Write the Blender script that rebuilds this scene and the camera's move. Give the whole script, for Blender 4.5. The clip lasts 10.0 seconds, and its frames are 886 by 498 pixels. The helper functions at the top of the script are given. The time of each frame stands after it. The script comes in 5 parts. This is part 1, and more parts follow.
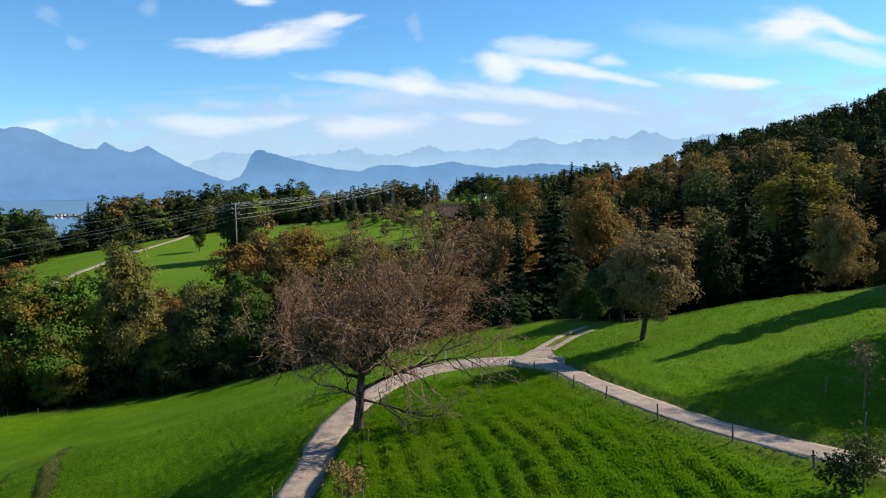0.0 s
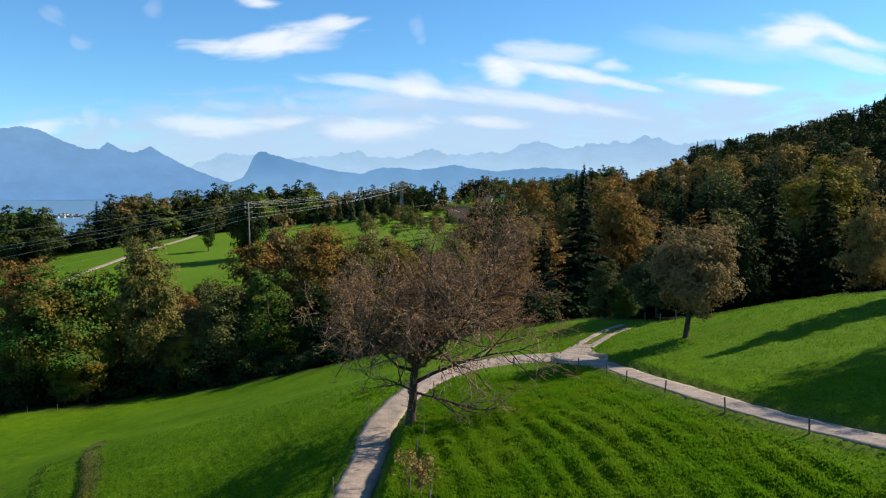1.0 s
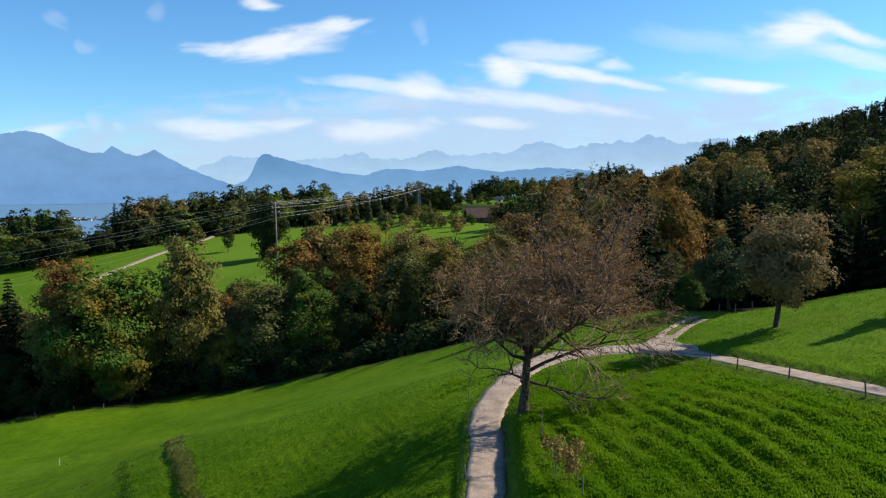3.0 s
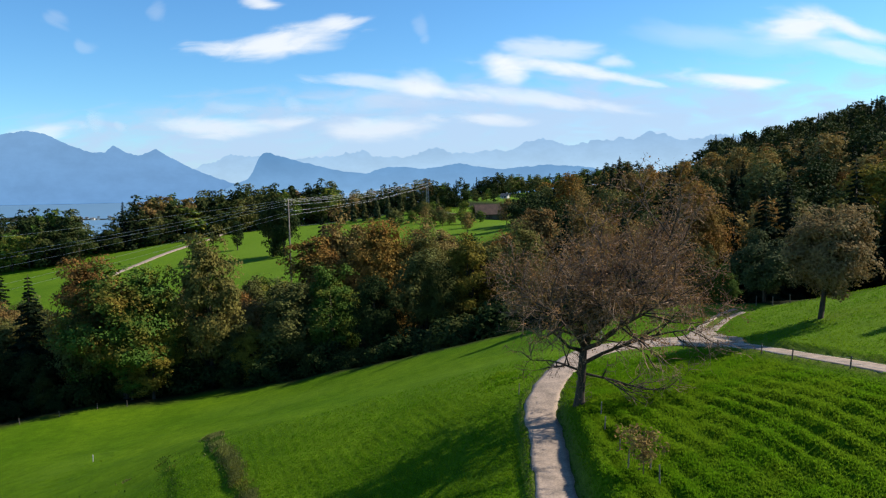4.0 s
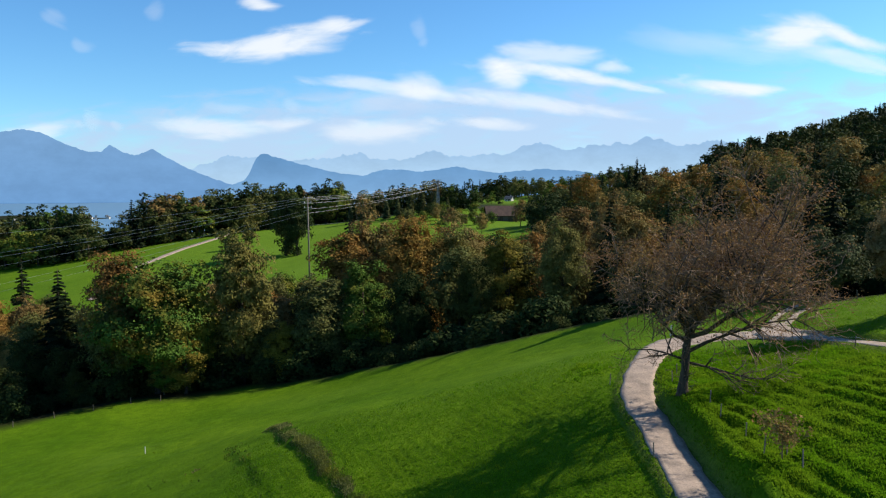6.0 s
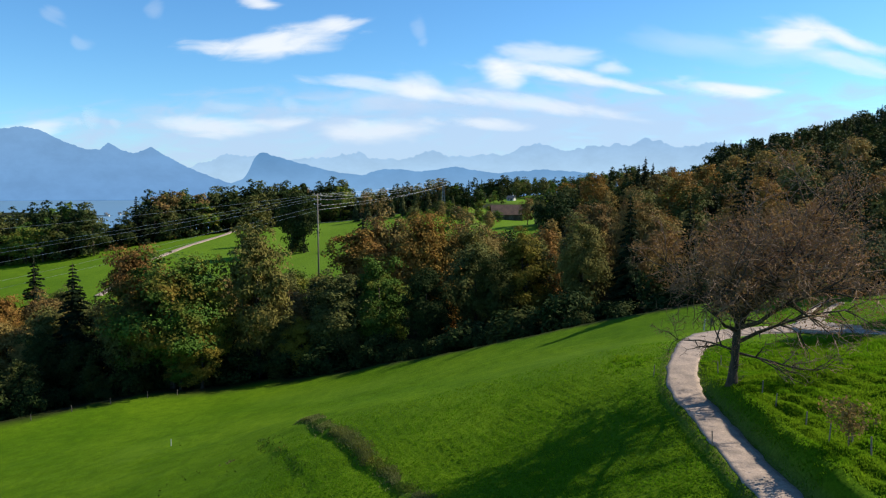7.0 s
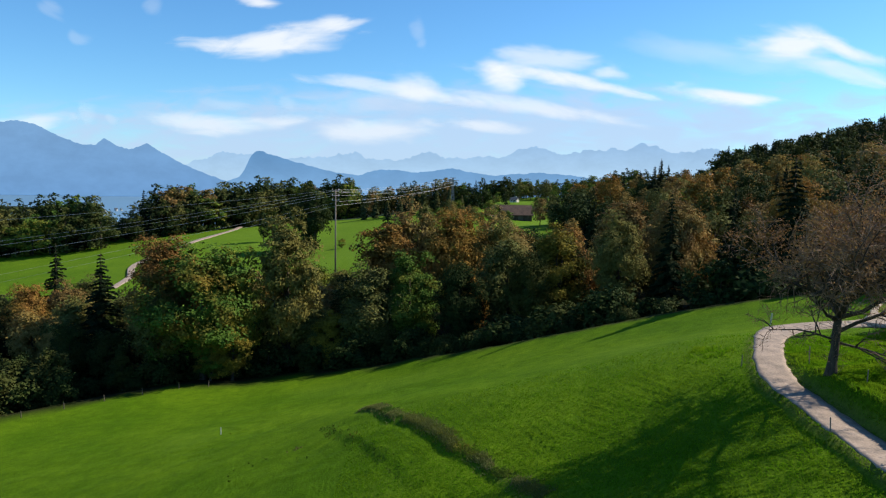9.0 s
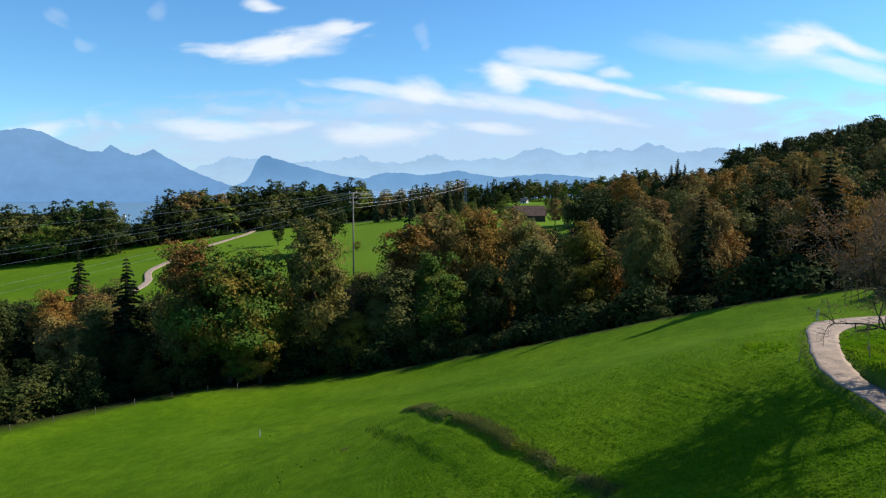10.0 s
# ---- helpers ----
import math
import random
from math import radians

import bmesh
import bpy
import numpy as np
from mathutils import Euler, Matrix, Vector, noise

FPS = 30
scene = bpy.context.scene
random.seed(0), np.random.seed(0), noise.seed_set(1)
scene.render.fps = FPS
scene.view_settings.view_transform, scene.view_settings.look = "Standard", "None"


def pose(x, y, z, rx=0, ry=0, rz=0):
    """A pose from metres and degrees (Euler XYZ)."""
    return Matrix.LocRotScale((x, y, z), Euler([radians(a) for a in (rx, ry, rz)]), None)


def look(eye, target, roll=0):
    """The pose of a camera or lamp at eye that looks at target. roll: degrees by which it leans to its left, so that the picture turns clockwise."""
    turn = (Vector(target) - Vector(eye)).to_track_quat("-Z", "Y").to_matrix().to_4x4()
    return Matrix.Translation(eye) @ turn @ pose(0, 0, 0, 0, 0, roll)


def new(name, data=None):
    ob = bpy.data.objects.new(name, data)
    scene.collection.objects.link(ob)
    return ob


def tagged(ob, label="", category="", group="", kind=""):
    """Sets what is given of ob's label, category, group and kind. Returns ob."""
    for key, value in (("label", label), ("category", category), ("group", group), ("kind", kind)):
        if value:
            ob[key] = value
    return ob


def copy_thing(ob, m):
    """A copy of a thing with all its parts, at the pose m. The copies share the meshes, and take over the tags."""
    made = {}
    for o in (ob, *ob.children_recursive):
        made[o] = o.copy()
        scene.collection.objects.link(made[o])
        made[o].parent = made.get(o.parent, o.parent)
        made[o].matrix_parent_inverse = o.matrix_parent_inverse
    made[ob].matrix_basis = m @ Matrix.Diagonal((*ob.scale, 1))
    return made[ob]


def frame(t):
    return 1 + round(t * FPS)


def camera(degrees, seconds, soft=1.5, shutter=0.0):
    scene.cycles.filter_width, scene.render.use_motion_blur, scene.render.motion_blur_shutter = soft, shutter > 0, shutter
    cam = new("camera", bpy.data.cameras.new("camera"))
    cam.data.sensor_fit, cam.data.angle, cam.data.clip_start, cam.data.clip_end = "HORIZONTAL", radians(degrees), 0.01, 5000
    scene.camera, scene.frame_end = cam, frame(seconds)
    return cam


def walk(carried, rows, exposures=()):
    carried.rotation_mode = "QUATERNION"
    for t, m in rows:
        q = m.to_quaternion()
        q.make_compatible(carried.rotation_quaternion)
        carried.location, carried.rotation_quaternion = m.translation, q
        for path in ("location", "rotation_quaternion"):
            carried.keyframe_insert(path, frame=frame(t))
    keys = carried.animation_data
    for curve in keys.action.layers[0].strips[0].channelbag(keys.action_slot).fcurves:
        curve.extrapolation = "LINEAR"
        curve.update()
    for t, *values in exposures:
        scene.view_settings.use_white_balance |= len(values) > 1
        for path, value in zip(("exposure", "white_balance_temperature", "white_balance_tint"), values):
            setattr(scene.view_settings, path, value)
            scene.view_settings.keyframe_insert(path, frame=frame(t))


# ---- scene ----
cam = camera(61.9, 10.0, 1.2)
PATH = [
    (0, (1.718, -0.761, 20.093), (1.67, 1.231, 19.916), -0.9),
    (0.5, (-0.31, -0.729, 19.716), (-0.359, 1.262, 19.536), -0.7),
    (1, (-2.441, -0.735, 19.32), (-2.491, 1.257, 19.152), -0.4),
    (1.5, (-4.467, -0.718, 19.036), (-4.517, 1.275, 18.874), -0.3),
    (2, (-6.543, -0.761, 18.758), (-6.595, 1.232, 18.601), -0.4),
    (2.5, (-8.691, -0.807, 18.595), (-8.746, 1.185, 18.435), -0.6),
    (4, (-14.966, -0.99, 18.11), (-15.027, 1.002, 17.939), -1.2),
    (4.5, (-17.121, -0.971, 17.886), (-17.181, 1.021, 17.72), -1.0),
    (5, (-19.196, -1.029, 17.605), (-19.254, 0.964, 17.441), -0.9),
    (5.5, (-21.289, -1.002, 17.287), (-21.34, 0.991, 17.124), -0.7),
    (7, (-27.367, -1.101, 16.094), (-27.408, 0.892, 15.932), -0.2),
    (7.5, (-29.373, -1.146, 15.67), (-29.406, 0.847, 15.507), 0.2),
    (8, (-31.417, -1.147, 15.279), (-31.443, 0.846, 15.112), 0.4),
    (8.5, (-33.496, -1.078, 14.939), (-33.518, 0.915, 14.775), 0.7),
    (9, (-35.534, -1.007, 14.634), (-35.558, 0.986, 14.477), 0.8),
    (9.5, (-37.642, -0.93, 14.371), (-37.674, 1.064, 14.219), 0.4),
    (10, (-39.675, -0.942, 14.237), (-39.715, 1.052, 14.086), 0.1),
]
walk(cam, [(t, look(eye, target, roll)) for t, eye, target, roll in PATH], [(0, 0.6), (10, 0.6)])

# ---- sky, sun ----
SUN_FROM = Vector((0.955, 0.296, 0.0)).normalized()   # towards the sun, level
SUN_HEIGHT = radians(37.5)
sky_world = bpy.data.worlds.new("sky")
scene.world = sky_world
sky_world.use_nodes = True
_n, _l = sky_world.node_tree.nodes, sky_world.node_tree.links
_sky = _n.new("ShaderNodeTexSky")
_sky.sky_type, _sky.sun_disc = "NISHITA", False
_sky.sun_elevation, _sky.sun_rotation = SUN_HEIGHT, math.atan2(SUN_FROM.x, SUN_FROM.y)
_sky.altitude, _sky.air_density, _sky.dust_density, _sky.ozone_density = 600, 1.0, 0.35, 1.2
_tint = _n.new("ShaderNodeHueSaturation")
_tint.inputs["Saturation"].default_value = 1.14
_mix = _n.new("ShaderNodeMix")
_mix.data_type, _mix.blend_type = "RGBA", "MULTIPLY"
_mix.inputs[0].default_value = 1.0
_mix.inputs[7].default_value = (0.615, 0.98, 1.215, 1)
_l.new(_sky.outputs[0], _tint.inputs["Color"])
_l.new(_tint.outputs[0], _mix.inputs[6])
_l.new(_mix.outputs[2], _n["Background"].inputs[0])
_n["Background"].inputs[1].default_value = 0.094
sun = new("sun", bpy.data.lights.new("sun", "SUN"))
sun.data.energy, sun.data.angle, sun.data.color = 5.0, radians(0.6), (1.0, 0.92, 0.78)
sun.matrix_world = look((0, 0, 400), Vector((0, 0, 400)) - SUN_FROM * math.cos(SUN_HEIGHT) - Vector((0, 0, math.sin(SUN_HEIGHT))))


# ---- materials ----
def material(name, rough=0.8):
    m = bpy.data.materials.new(name)
    m.use_nodes = True
    b = m.node_tree.nodes["Principled BSDF"]
    b.inputs["Roughness"].default_value = rough
    b.inputs["Specular IOR Level"].default_value = 0.3
    return m, m.node_tree.nodes, m.node_tree.links, b


def ramp(nodes, stops):
    r = nodes.new("ShaderNodeValToRGB")
    while len(r.color_ramp.elements) < len(stops):
        r.color_ramp.elements.new(0.5)
    for e, (p, c) in zip(r.color_ramp.elements, stops):
        e.position, e.color = p, (*c, 1) if len(c) == 3 else c
    return r


def noise_node(nodes, links, scale, detail=4, rough=0.55, coords="Object", stretch=(1, 1, 1)):
    tc = nodes.new("ShaderNodeTexCoord")
    mp = nodes.new("ShaderNodeMapping")
    mp.inputs["Scale"].default_value = stretch
    t = nodes.new("ShaderNodeTexNoise")
    t.inputs["Scale"].default_value, t.inputs["Detail"].default_value, t.inputs["Roughness"].default_value = scale, detail, rough
    links.new(tc.outputs[coords], mp.inputs[0])
    links.new(mp.outputs[0], t.inputs["Vector"])
    return t


def mixed(nodes, links, fac, a, b, kind="MIX"):
    m = nodes.new("ShaderNodeMix")
    m.data_type, m.blend_type = "RGBA", kind
    for socket, v in ((m.inputs[0], fac), (m.inputs[6], a), (m.inputs[7], b)):
        if isinstance(v, bpy.types.NodeSocket):
            links.new(v, socket)
        elif isinstance(v, (int, float)):
            socket.default_value = v
        else:
            socket.default_value = (*v, 1)
    return m.outputs[2]


def bumped(nodes, links, b, height, strength, distance):
    n = nodes.new("ShaderNodeBump")
    n.inputs["Strength"].default_value, n.inputs["Distance"].default_value = strength, distance
    links.new(height, n.inputs["Height"])
    links.new(n.outputs[0], b.inputs["Normal"])


def rough_material(name, dark, light, scale, bump=0.02, rough=0.85, stretch=(1, 1, 1)):
    m, n, l, b = material(name, rough)
    fine = noise_node(n, l, scale, 6, 0.65, stretch=stretch)
    big = noise_node(n, l, scale * 0.13, 3, 0.5, stretch=stretch)
    r = ramp(n, [(0.3, dark), (0.7, light)])
    l.new(fine.outputs[0], r.inputs[0])
    shade = ramp(n, [(0.3, (0.65, 0.65, 0.65)), (0.7, (1.15, 1.12, 1.1))])
    l.new(big.outputs[0], shade.inputs[0])
    l.new(mixed(n, l, 1.0, r.outputs[0], shade.outputs[0], "MULTIPLY"), b.inputs["Base Color"])
    bumped(n, l, b, fine.outputs[0], 0.6, bump)
    return m


def leaf_material(name, dark, light, accent, share=0.35, through_light=0.35):
    """Foliage: each leaf varies, whole boughs turn towards the accent colour."""
    m, n, l, b = material(name, 0.7)
    b.inputs["Specular IOR Level"].default_value = 0.03
    geo = n.new("ShaderNodeNewGeometry")
    info = n.new("ShaderNodeObjectInfo")
    between = lambda f: tuple(a + (b - a) * f for a, b in zip(dark, light))
    r = ramp(n, [(0.0, between(0.18)), (0.8, between(0.62)), (1.0, between(1.0))])
    l.new(geo.outputs["Random Per Island"], r.inputs[0])
    patch = noise_node(n, l, 0.22, 2, 0.6)
    add = n.new("ShaderNodeMath")
    add.operation = "MULTIPLY_ADD"
    l.new(info.outputs["Random"], add.inputs[0])
    add.inputs[1].default_value = 0.25
    l.new(patch.outputs[0], add.inputs[2])
    mask = ramp(n, [(0.62 - share * 0.3, (0, 0, 0)), (0.78 - share * 0.3, (1, 1, 1))])
    l.new(add.outputs[0], mask.inputs[0])
    col = mixed(n, l, mask.outputs[0], r.outputs[0], mixed(n, l, 0.5, r.outputs[0], accent))
    tone = ramp(n, [(0.0, (0.72, 0.76, 0.8)), (0.5, (1.0, 1.0, 1.0)), (1.0, (1.22, 1.12, 1.0))])
    l.new(info.outputs["Random"], tone.inputs[0])
    col = mixed(n, l, 1.0, col, tone.outputs[0], "MULTIPLY")
    l.new(col, b.inputs["Base Color"])
    tr = n.new("ShaderNodeBsdfTranslucent")
    l.new(col, tr.inputs[0])
    mx = n.new("ShaderNodeMixShader")
    mx.inputs[0].default_value = through_light
    l.new(b.outputs[0], mx.inputs[1])
    l.new(tr.outputs[0], mx.inputs[2])
    l.new(mx.outputs[0], n["Material Output"].inputs[0])
    return m


def grass_ground():
    m, n, l, b = material("meadow_grass", 0.95)
    b.inputs["Specular IOR Level"].default_value = 0.03
    big = noise_node(n, l, 0.06, 4, 0.6)
    mid = noise_node(n, l, 0.55, 5, 0.65)
    fine = noise_node(n, l, 5.0, 6, 0.7)
    g1 = ramp(n, [(0.3, (0.0530, 0.1160, 0.0035)), (0.7, (0.0860, 0.1660, 0.0050))])
    l.new(mid.outputs[0], g1.inputs[0])
    g2 = ramp(n, [(0.35, (0.8, 0.85, 0.75)), (0.68, (1.25, 1.12, 1.2))])
    l.new(big.outputs[0], g2.inputs[0])
    g3 = ramp(n, [(0.28, (0.55, 0.55, 0.5)), (0.62, (1.12, 1.1, 1.1))])
    l.new(fine.outputs[0], g3.inputs[0])
    col = mixed(n, l, 1.0, mixed(n, l, 1.0, g1.outputs[0], g2.outputs[0], "MULTIPLY"), g3.outputs[0], "MULTIPLY")
    att = n.new("ShaderNodeVertexColor")
    att.layer_name = "cover"
    sep = n.new("ShaderNodeSeparateColor")
    l.new(att.outputs[0], sep.inputs[0])
    # leaf litter, its colour darkened further to stand for shade under the trees
    shaded_litter = ramp(n, [(0.35, (0.008, 0.0104, 0.0048)), (0.65, (0.0272, 0.0288, 0.0112))])
    l.new(fine.outputs[0], shaded_litter.inputs[0])
    straw = ramp(n, [(0.35, (0.08, 0.068, 0.024)), (0.65, (0.192, 0.16, 0.072))])
    l.new(fine.outputs[0], straw.inputs[0])
    col = mixed(n, l, sep.outputs[0], col, shaded_litter.outputs[0])
    col = mixed(n, l, sep.outputs[1], col, straw.outputs[0])
    col = mixed(n, l, sep.outputs[2], col, (0.095, 0.165, 0.014))
    l.new(col, b.inputs["Base Color"])
    # cattle steps follow the slope's contours here and there
    tc = n.new("ShaderNodeTexCoord")
    steps = n.new("ShaderNodeTexWave")
    steps.bands_direction = "Z"
    for key, value in (("Scale", 1.7), ("Distortion", 5.0), ("Detail", 3.0), ("Detail Scale", 0.6)):
        steps.inputs[key].default_value = value
    l.new(tc.outputs["Object"], steps.inputs["Vector"])
    spots = noise_node(n, l, 0.11, 3, 0.6)
    where = ramp(n, [(0.48, (0, 0, 0)), (0.68, (1, 1, 1))])
    l.new(spots.outputs[0], where.inputs[0])
    relief = mixed(n, l, 1.0, steps.outputs[0], where.outputs[0], "MULTIPLY")
    bumped(n, l, b, mixed(n, l, 0.22, fine.outputs[0], relief), 0.9, 0.14)
    return m


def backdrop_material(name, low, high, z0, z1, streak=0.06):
    """Far land: a plain glowing backdrop, the haze of kilometres of bright air painted into its colours."""
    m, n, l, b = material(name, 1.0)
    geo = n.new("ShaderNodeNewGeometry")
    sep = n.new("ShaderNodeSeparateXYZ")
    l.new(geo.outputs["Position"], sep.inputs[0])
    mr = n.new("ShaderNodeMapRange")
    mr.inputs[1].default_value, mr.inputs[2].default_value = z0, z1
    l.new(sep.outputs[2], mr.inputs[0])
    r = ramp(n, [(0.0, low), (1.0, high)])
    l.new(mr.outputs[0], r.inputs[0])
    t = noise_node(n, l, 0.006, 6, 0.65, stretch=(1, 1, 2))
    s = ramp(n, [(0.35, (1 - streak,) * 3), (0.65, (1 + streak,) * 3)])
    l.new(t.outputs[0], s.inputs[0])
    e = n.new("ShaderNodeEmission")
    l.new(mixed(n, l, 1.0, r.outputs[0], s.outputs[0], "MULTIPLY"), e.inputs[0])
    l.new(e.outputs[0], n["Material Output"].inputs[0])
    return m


def cloud_material(name, strength, softness, tint=(0.63, 0.655, 0.68), ragged=1.5):
    m, n, l, b = material(name, 1.0)
    tc = n.new("ShaderNodeTexCoord")
    info = n.new("ShaderNodeObjectInfo")
    off = n.new("ShaderNodeVectorMath")
    off.operation = "MULTIPLY_ADD"
    l.new(info.outputs["Random"], off.inputs[0])
    off.inputs[1].default_value = (9000, 0, 7000)
    l.new(tc.outputs["Object"], off.inputs[2])
    mp = n.new("ShaderNodeMapping")
    mp.inputs["Scale"].default_value = (0.0030, 0.004, 0.0100)
    l.new(off.outputs[0], mp.inputs[0])
    t = n.new("ShaderNodeTexNoise")
    t.inputs["Scale"].default_value, t.inputs["Detail"].default_value, t.inputs["Roughness"].default_value = 1.0, 7, 0.55
    t.inputs["Distortion"].default_value = 0.5
    l.new(mp.outputs[0], t.inputs["Vector"])
    att = n.new("ShaderNodeVertexColor")
    att.layer_name = "body"
    sep = n.new("ShaderNodeSeparateColor")
    l.new(att.outputs[0], sep.inputs[0])
    a = n.new("ShaderNodeMath")          # body + (noise - 0.5) * k
    a.operation = "MULTIPLY_ADD"
    l.new(t.outputs[0], a.inputs[0])
    a.inputs[1].default_value = ragged
    l.new(sep.outputs[0], a.inputs[2])
    mr = n.new("ShaderNodeMapRange")
    mr.interpolation_type = "SMOOTHSTEP"
    mr.inputs[1].default_value, mr.inputs[2].default_value = 0.90, 0.90 + softness
    mr.inputs[4].default_value = strength
    l.new(a.outputs[0], mr.inputs[0])
    edge = n.new("ShaderNodeMath")
    edge.operation = "MULTIPLY"
    l.new(mr.outputs[0], edge.inputs[0])
    l.new(sep.outputs[1], edge.inputs[1])
    # cloud and haze sheets glow by themselves; their brightness is painted in
    e = n.new("ShaderNodeEmission")
    e.inputs[0].default_value = (*tint, 1)
    tr = n.new("ShaderNodeBsdfTransparent")
    mx = n.new("ShaderNodeMixShader")
    l.new(edge.outputs[0], mx.inputs[0])
    l.new(tr.outputs[0], mx.inputs[1])
    l.new(e.outputs[0], mx.inputs[2])
    l.new(mx.outputs[0], n["Material Output"].inputs[0])
    return m


GRASS = grass_ground()
GRAVEL = rough_material("gravel", (0.212, 0.161, 0.124), (0.395, 0.310, 0.245), 7.0, 0.012, 0.9)
FRUIT_BARK = rough_material("fruit_tree_bark", (0.026, 0.019, 0.013), (0.105, 0.080, 0.056), 6.0, 0.03, 0.9, (1, 1, 0.25))
BARK = rough_material("bark", (0.0205, 0.0156, 0.0115), (0.0902, 0.0697, 0.0492), 6.0, 0.03, 0.9, (1, 1, 0.25))
TWIG = rough_material("twig_bark", (0.140, 0.080, 0.048), (0.340, 0.208, 0.125), 9.0, 0.01, 0.8)
POST_WOOD = rough_material("weathered_wood", (0.055, 0.046, 0.037), (0.175, 0.148, 0.12), 12.0, 0.01, 0.85, (1, 1, 0.15))
POLE_WOOD = rough_material("pole_wood", (0.1312, 0.1066, 0.082), (0.2788, 0.2378, 0.1968), 6.0, 0.01, 0.85, (1, 1, 0.15))
BARN_WOOD = rough_material("barn_boards", (0.0369, 0.0262, 0.0197), (0.1066, 0.0779, 0.0574), 3.0, 0.02, 0.85, (3, 3, 0.3))
ROOF_TILE = rough_material("roof_tiles", (0.042, 0.026, 0.020), (0.092, 0.056, 0.042), 3.0, 0.03, 0.85)
SLATE = rough_material("slate_roof", (0.060, 0.060, 0.064), (0.150, 0.150, 0.155), 3.0, 0.03, 0.8)
PLASTER = rough_material("house_plaster", (0.451, 0.4346, 0.4018), (0.656, 0.6396, 0.5986), 1.0, 0.01, 0.9)
STEEL = rough_material("galvanised_steel", (0.164, 0.1722, 0.1804), (0.2788, 0.287, 0.2952), 3.0, 0.005, 0.5)
WIRE = rough_material("aluminium_wire", (0.574, 0.574, 0.574), (0.697, 0.697, 0.6888), 3.0, 0.002, 0.45)
YELLOW = rough_material("yellow_paint", (0.492, 0.41, 0.041), (0.656, 0.5576, 0.082), 9.0, 0.003, 0.5)
WHITE = rough_material("white_paint", (0.451, 0.451, 0.4264), (0.656, 0.656, 0.6314), 9.0, 0.003, 0.5)
LEAF = {
    "green": leaf_material("leaves_green", (0.0396, 0.0845, 0.0135), (0.1189, 0.1810, 0.0292), (0.2484, 0.1915, 0.0285), 0.1, 0.16),
    "fresh": leaf_material("leaves_fresh_green", (0.0374, 0.0823, 0.0120), (0.1047, 0.1796, 0.0299), (0.2694, 0.1122, 0.0224), 0.2, 0.16),
    "dark": leaf_material("leaves_dark_green", (0.0152, 0.0298, 0.0089), (0.0477, 0.0667, 0.0180), (0.0763, 0.0702, 0.0191), 0.1, 0.12),
    "olive": leaf_material("leaves_olive", (0.052, 0.062, 0.019), (0.158, 0.160, 0.047), (0.150, 0.128, 0.036), 0.02, 0.17),
    "orange": leaf_material("leaves_orange", (0.135, 0.070, 0.021), (0.345, 0.176, 0.048), (0.1218, 0.1131, 0.0218), 0.2, 0.18),
    "russet": leaf_material("leaves_russet", (0.175, 0.088, 0.036), (0.420, 0.220, 0.082), (0.2349, 0.1653, 0.0609), 0.3, 0.27),
    "rust": leaf_material("leaves_rust", (0.132, 0.078, 0.029), (0.345, 0.196, 0.064), (0.2092, 0.1962, 0.0594), 0.5, 0.18),
    "yellow": leaf_material("leaves_yellow", (0.112, 0.090, 0.015), (0.310, 0.232, 0.036), (0.130, 0.130, 0.020), 0.35, 0.18),
    "grey": leaf_material("leaves_grey_brown", (0.0943, 0.0723, 0.0345), (0.2891, 0.2263, 0.1131), (0.2137, 0.1509, 0.0629), 0.3, 0.25),
    "needle": leaf_material("needles_dark", (0.0072, 0.0156, 0.0072), (0.0250, 0.0395, 0.0156), (0.0250, 0.0306, 0.0100), 0.1, 0.08),
    "larch": leaf_material("needles_grey_green", (0.046, 0.059, 0.024), (0.118, 0.130, 0.048), (0.1087, 0.1001, 0.0357), 0.2, 0.15),
}
TUFT = leaf_material("grass_blades", (0.068, 0.168, 0.004), (0.128, 0.264, 0.008), (0.16, 0.24, 0.012), 0.15, 0.55)
DRY_TUFT = leaf_material("dry_grass_blades", (0.115, 0.125, 0.034), (0.300, 0.290, 0.100), (0.064, 0.096, 0.016), 0.3, 0.3)


# ---- the lie of the land ----
def smooth(a, b, v):
    s = np.clip((v - a) / (b - a), 0, 1)
    return s * s * (3 - 2 * s)


def grain(x, y, size, seed=0):
    """Smooth value noise, -1 to 1."""
    x, y = np.asarray(x, float) / size, np.asarray(y, float) / size
    xi, yi = np.floor(x), np.floor(y)
    fx, fy = x - xi, y - yi
    fx, fy = fx * fx * (3 - 2 * fx), fy * fy * (3 - 2 * fy)

    def corner(i, j):
        v = np.sin((xi + i) * 127.1 + (yi + j) * 311.7 + seed * 74.7) * 43758.5453
        return (v - np.floor(v)) * 2 - 1
    return (corner(0, 0) * (1 - fx) + corner(1, 0) * fx) * (1 - fy) + (corner(0, 1) * (1 - fx) + corner(1, 1) * fx) * fy


HILLSIDE = [-4.228, -3.771, -3.145, 1.25, 1.051, 0.099, 15.586, 0.636, 3.454, 0.793, 0.895, -2.473, 4.337, 0.09, 1.679, -1.544, -3.494, -0.049, 0.38, -1.905, 0.427]
HUMPS = [(9.8, 72.4, 8, -1.0), (-11, 70, 9, 1.55), (-27, 51, 9, -1.14), (-30, 69, 9, 1.31), (7.5, 43, 8, 0.77), (14, 84, 9, 0.1), (22, 86, 6, -0.75),
         (-45, 77, 9, 1.59), (-50, 73, 7, -0.95)]
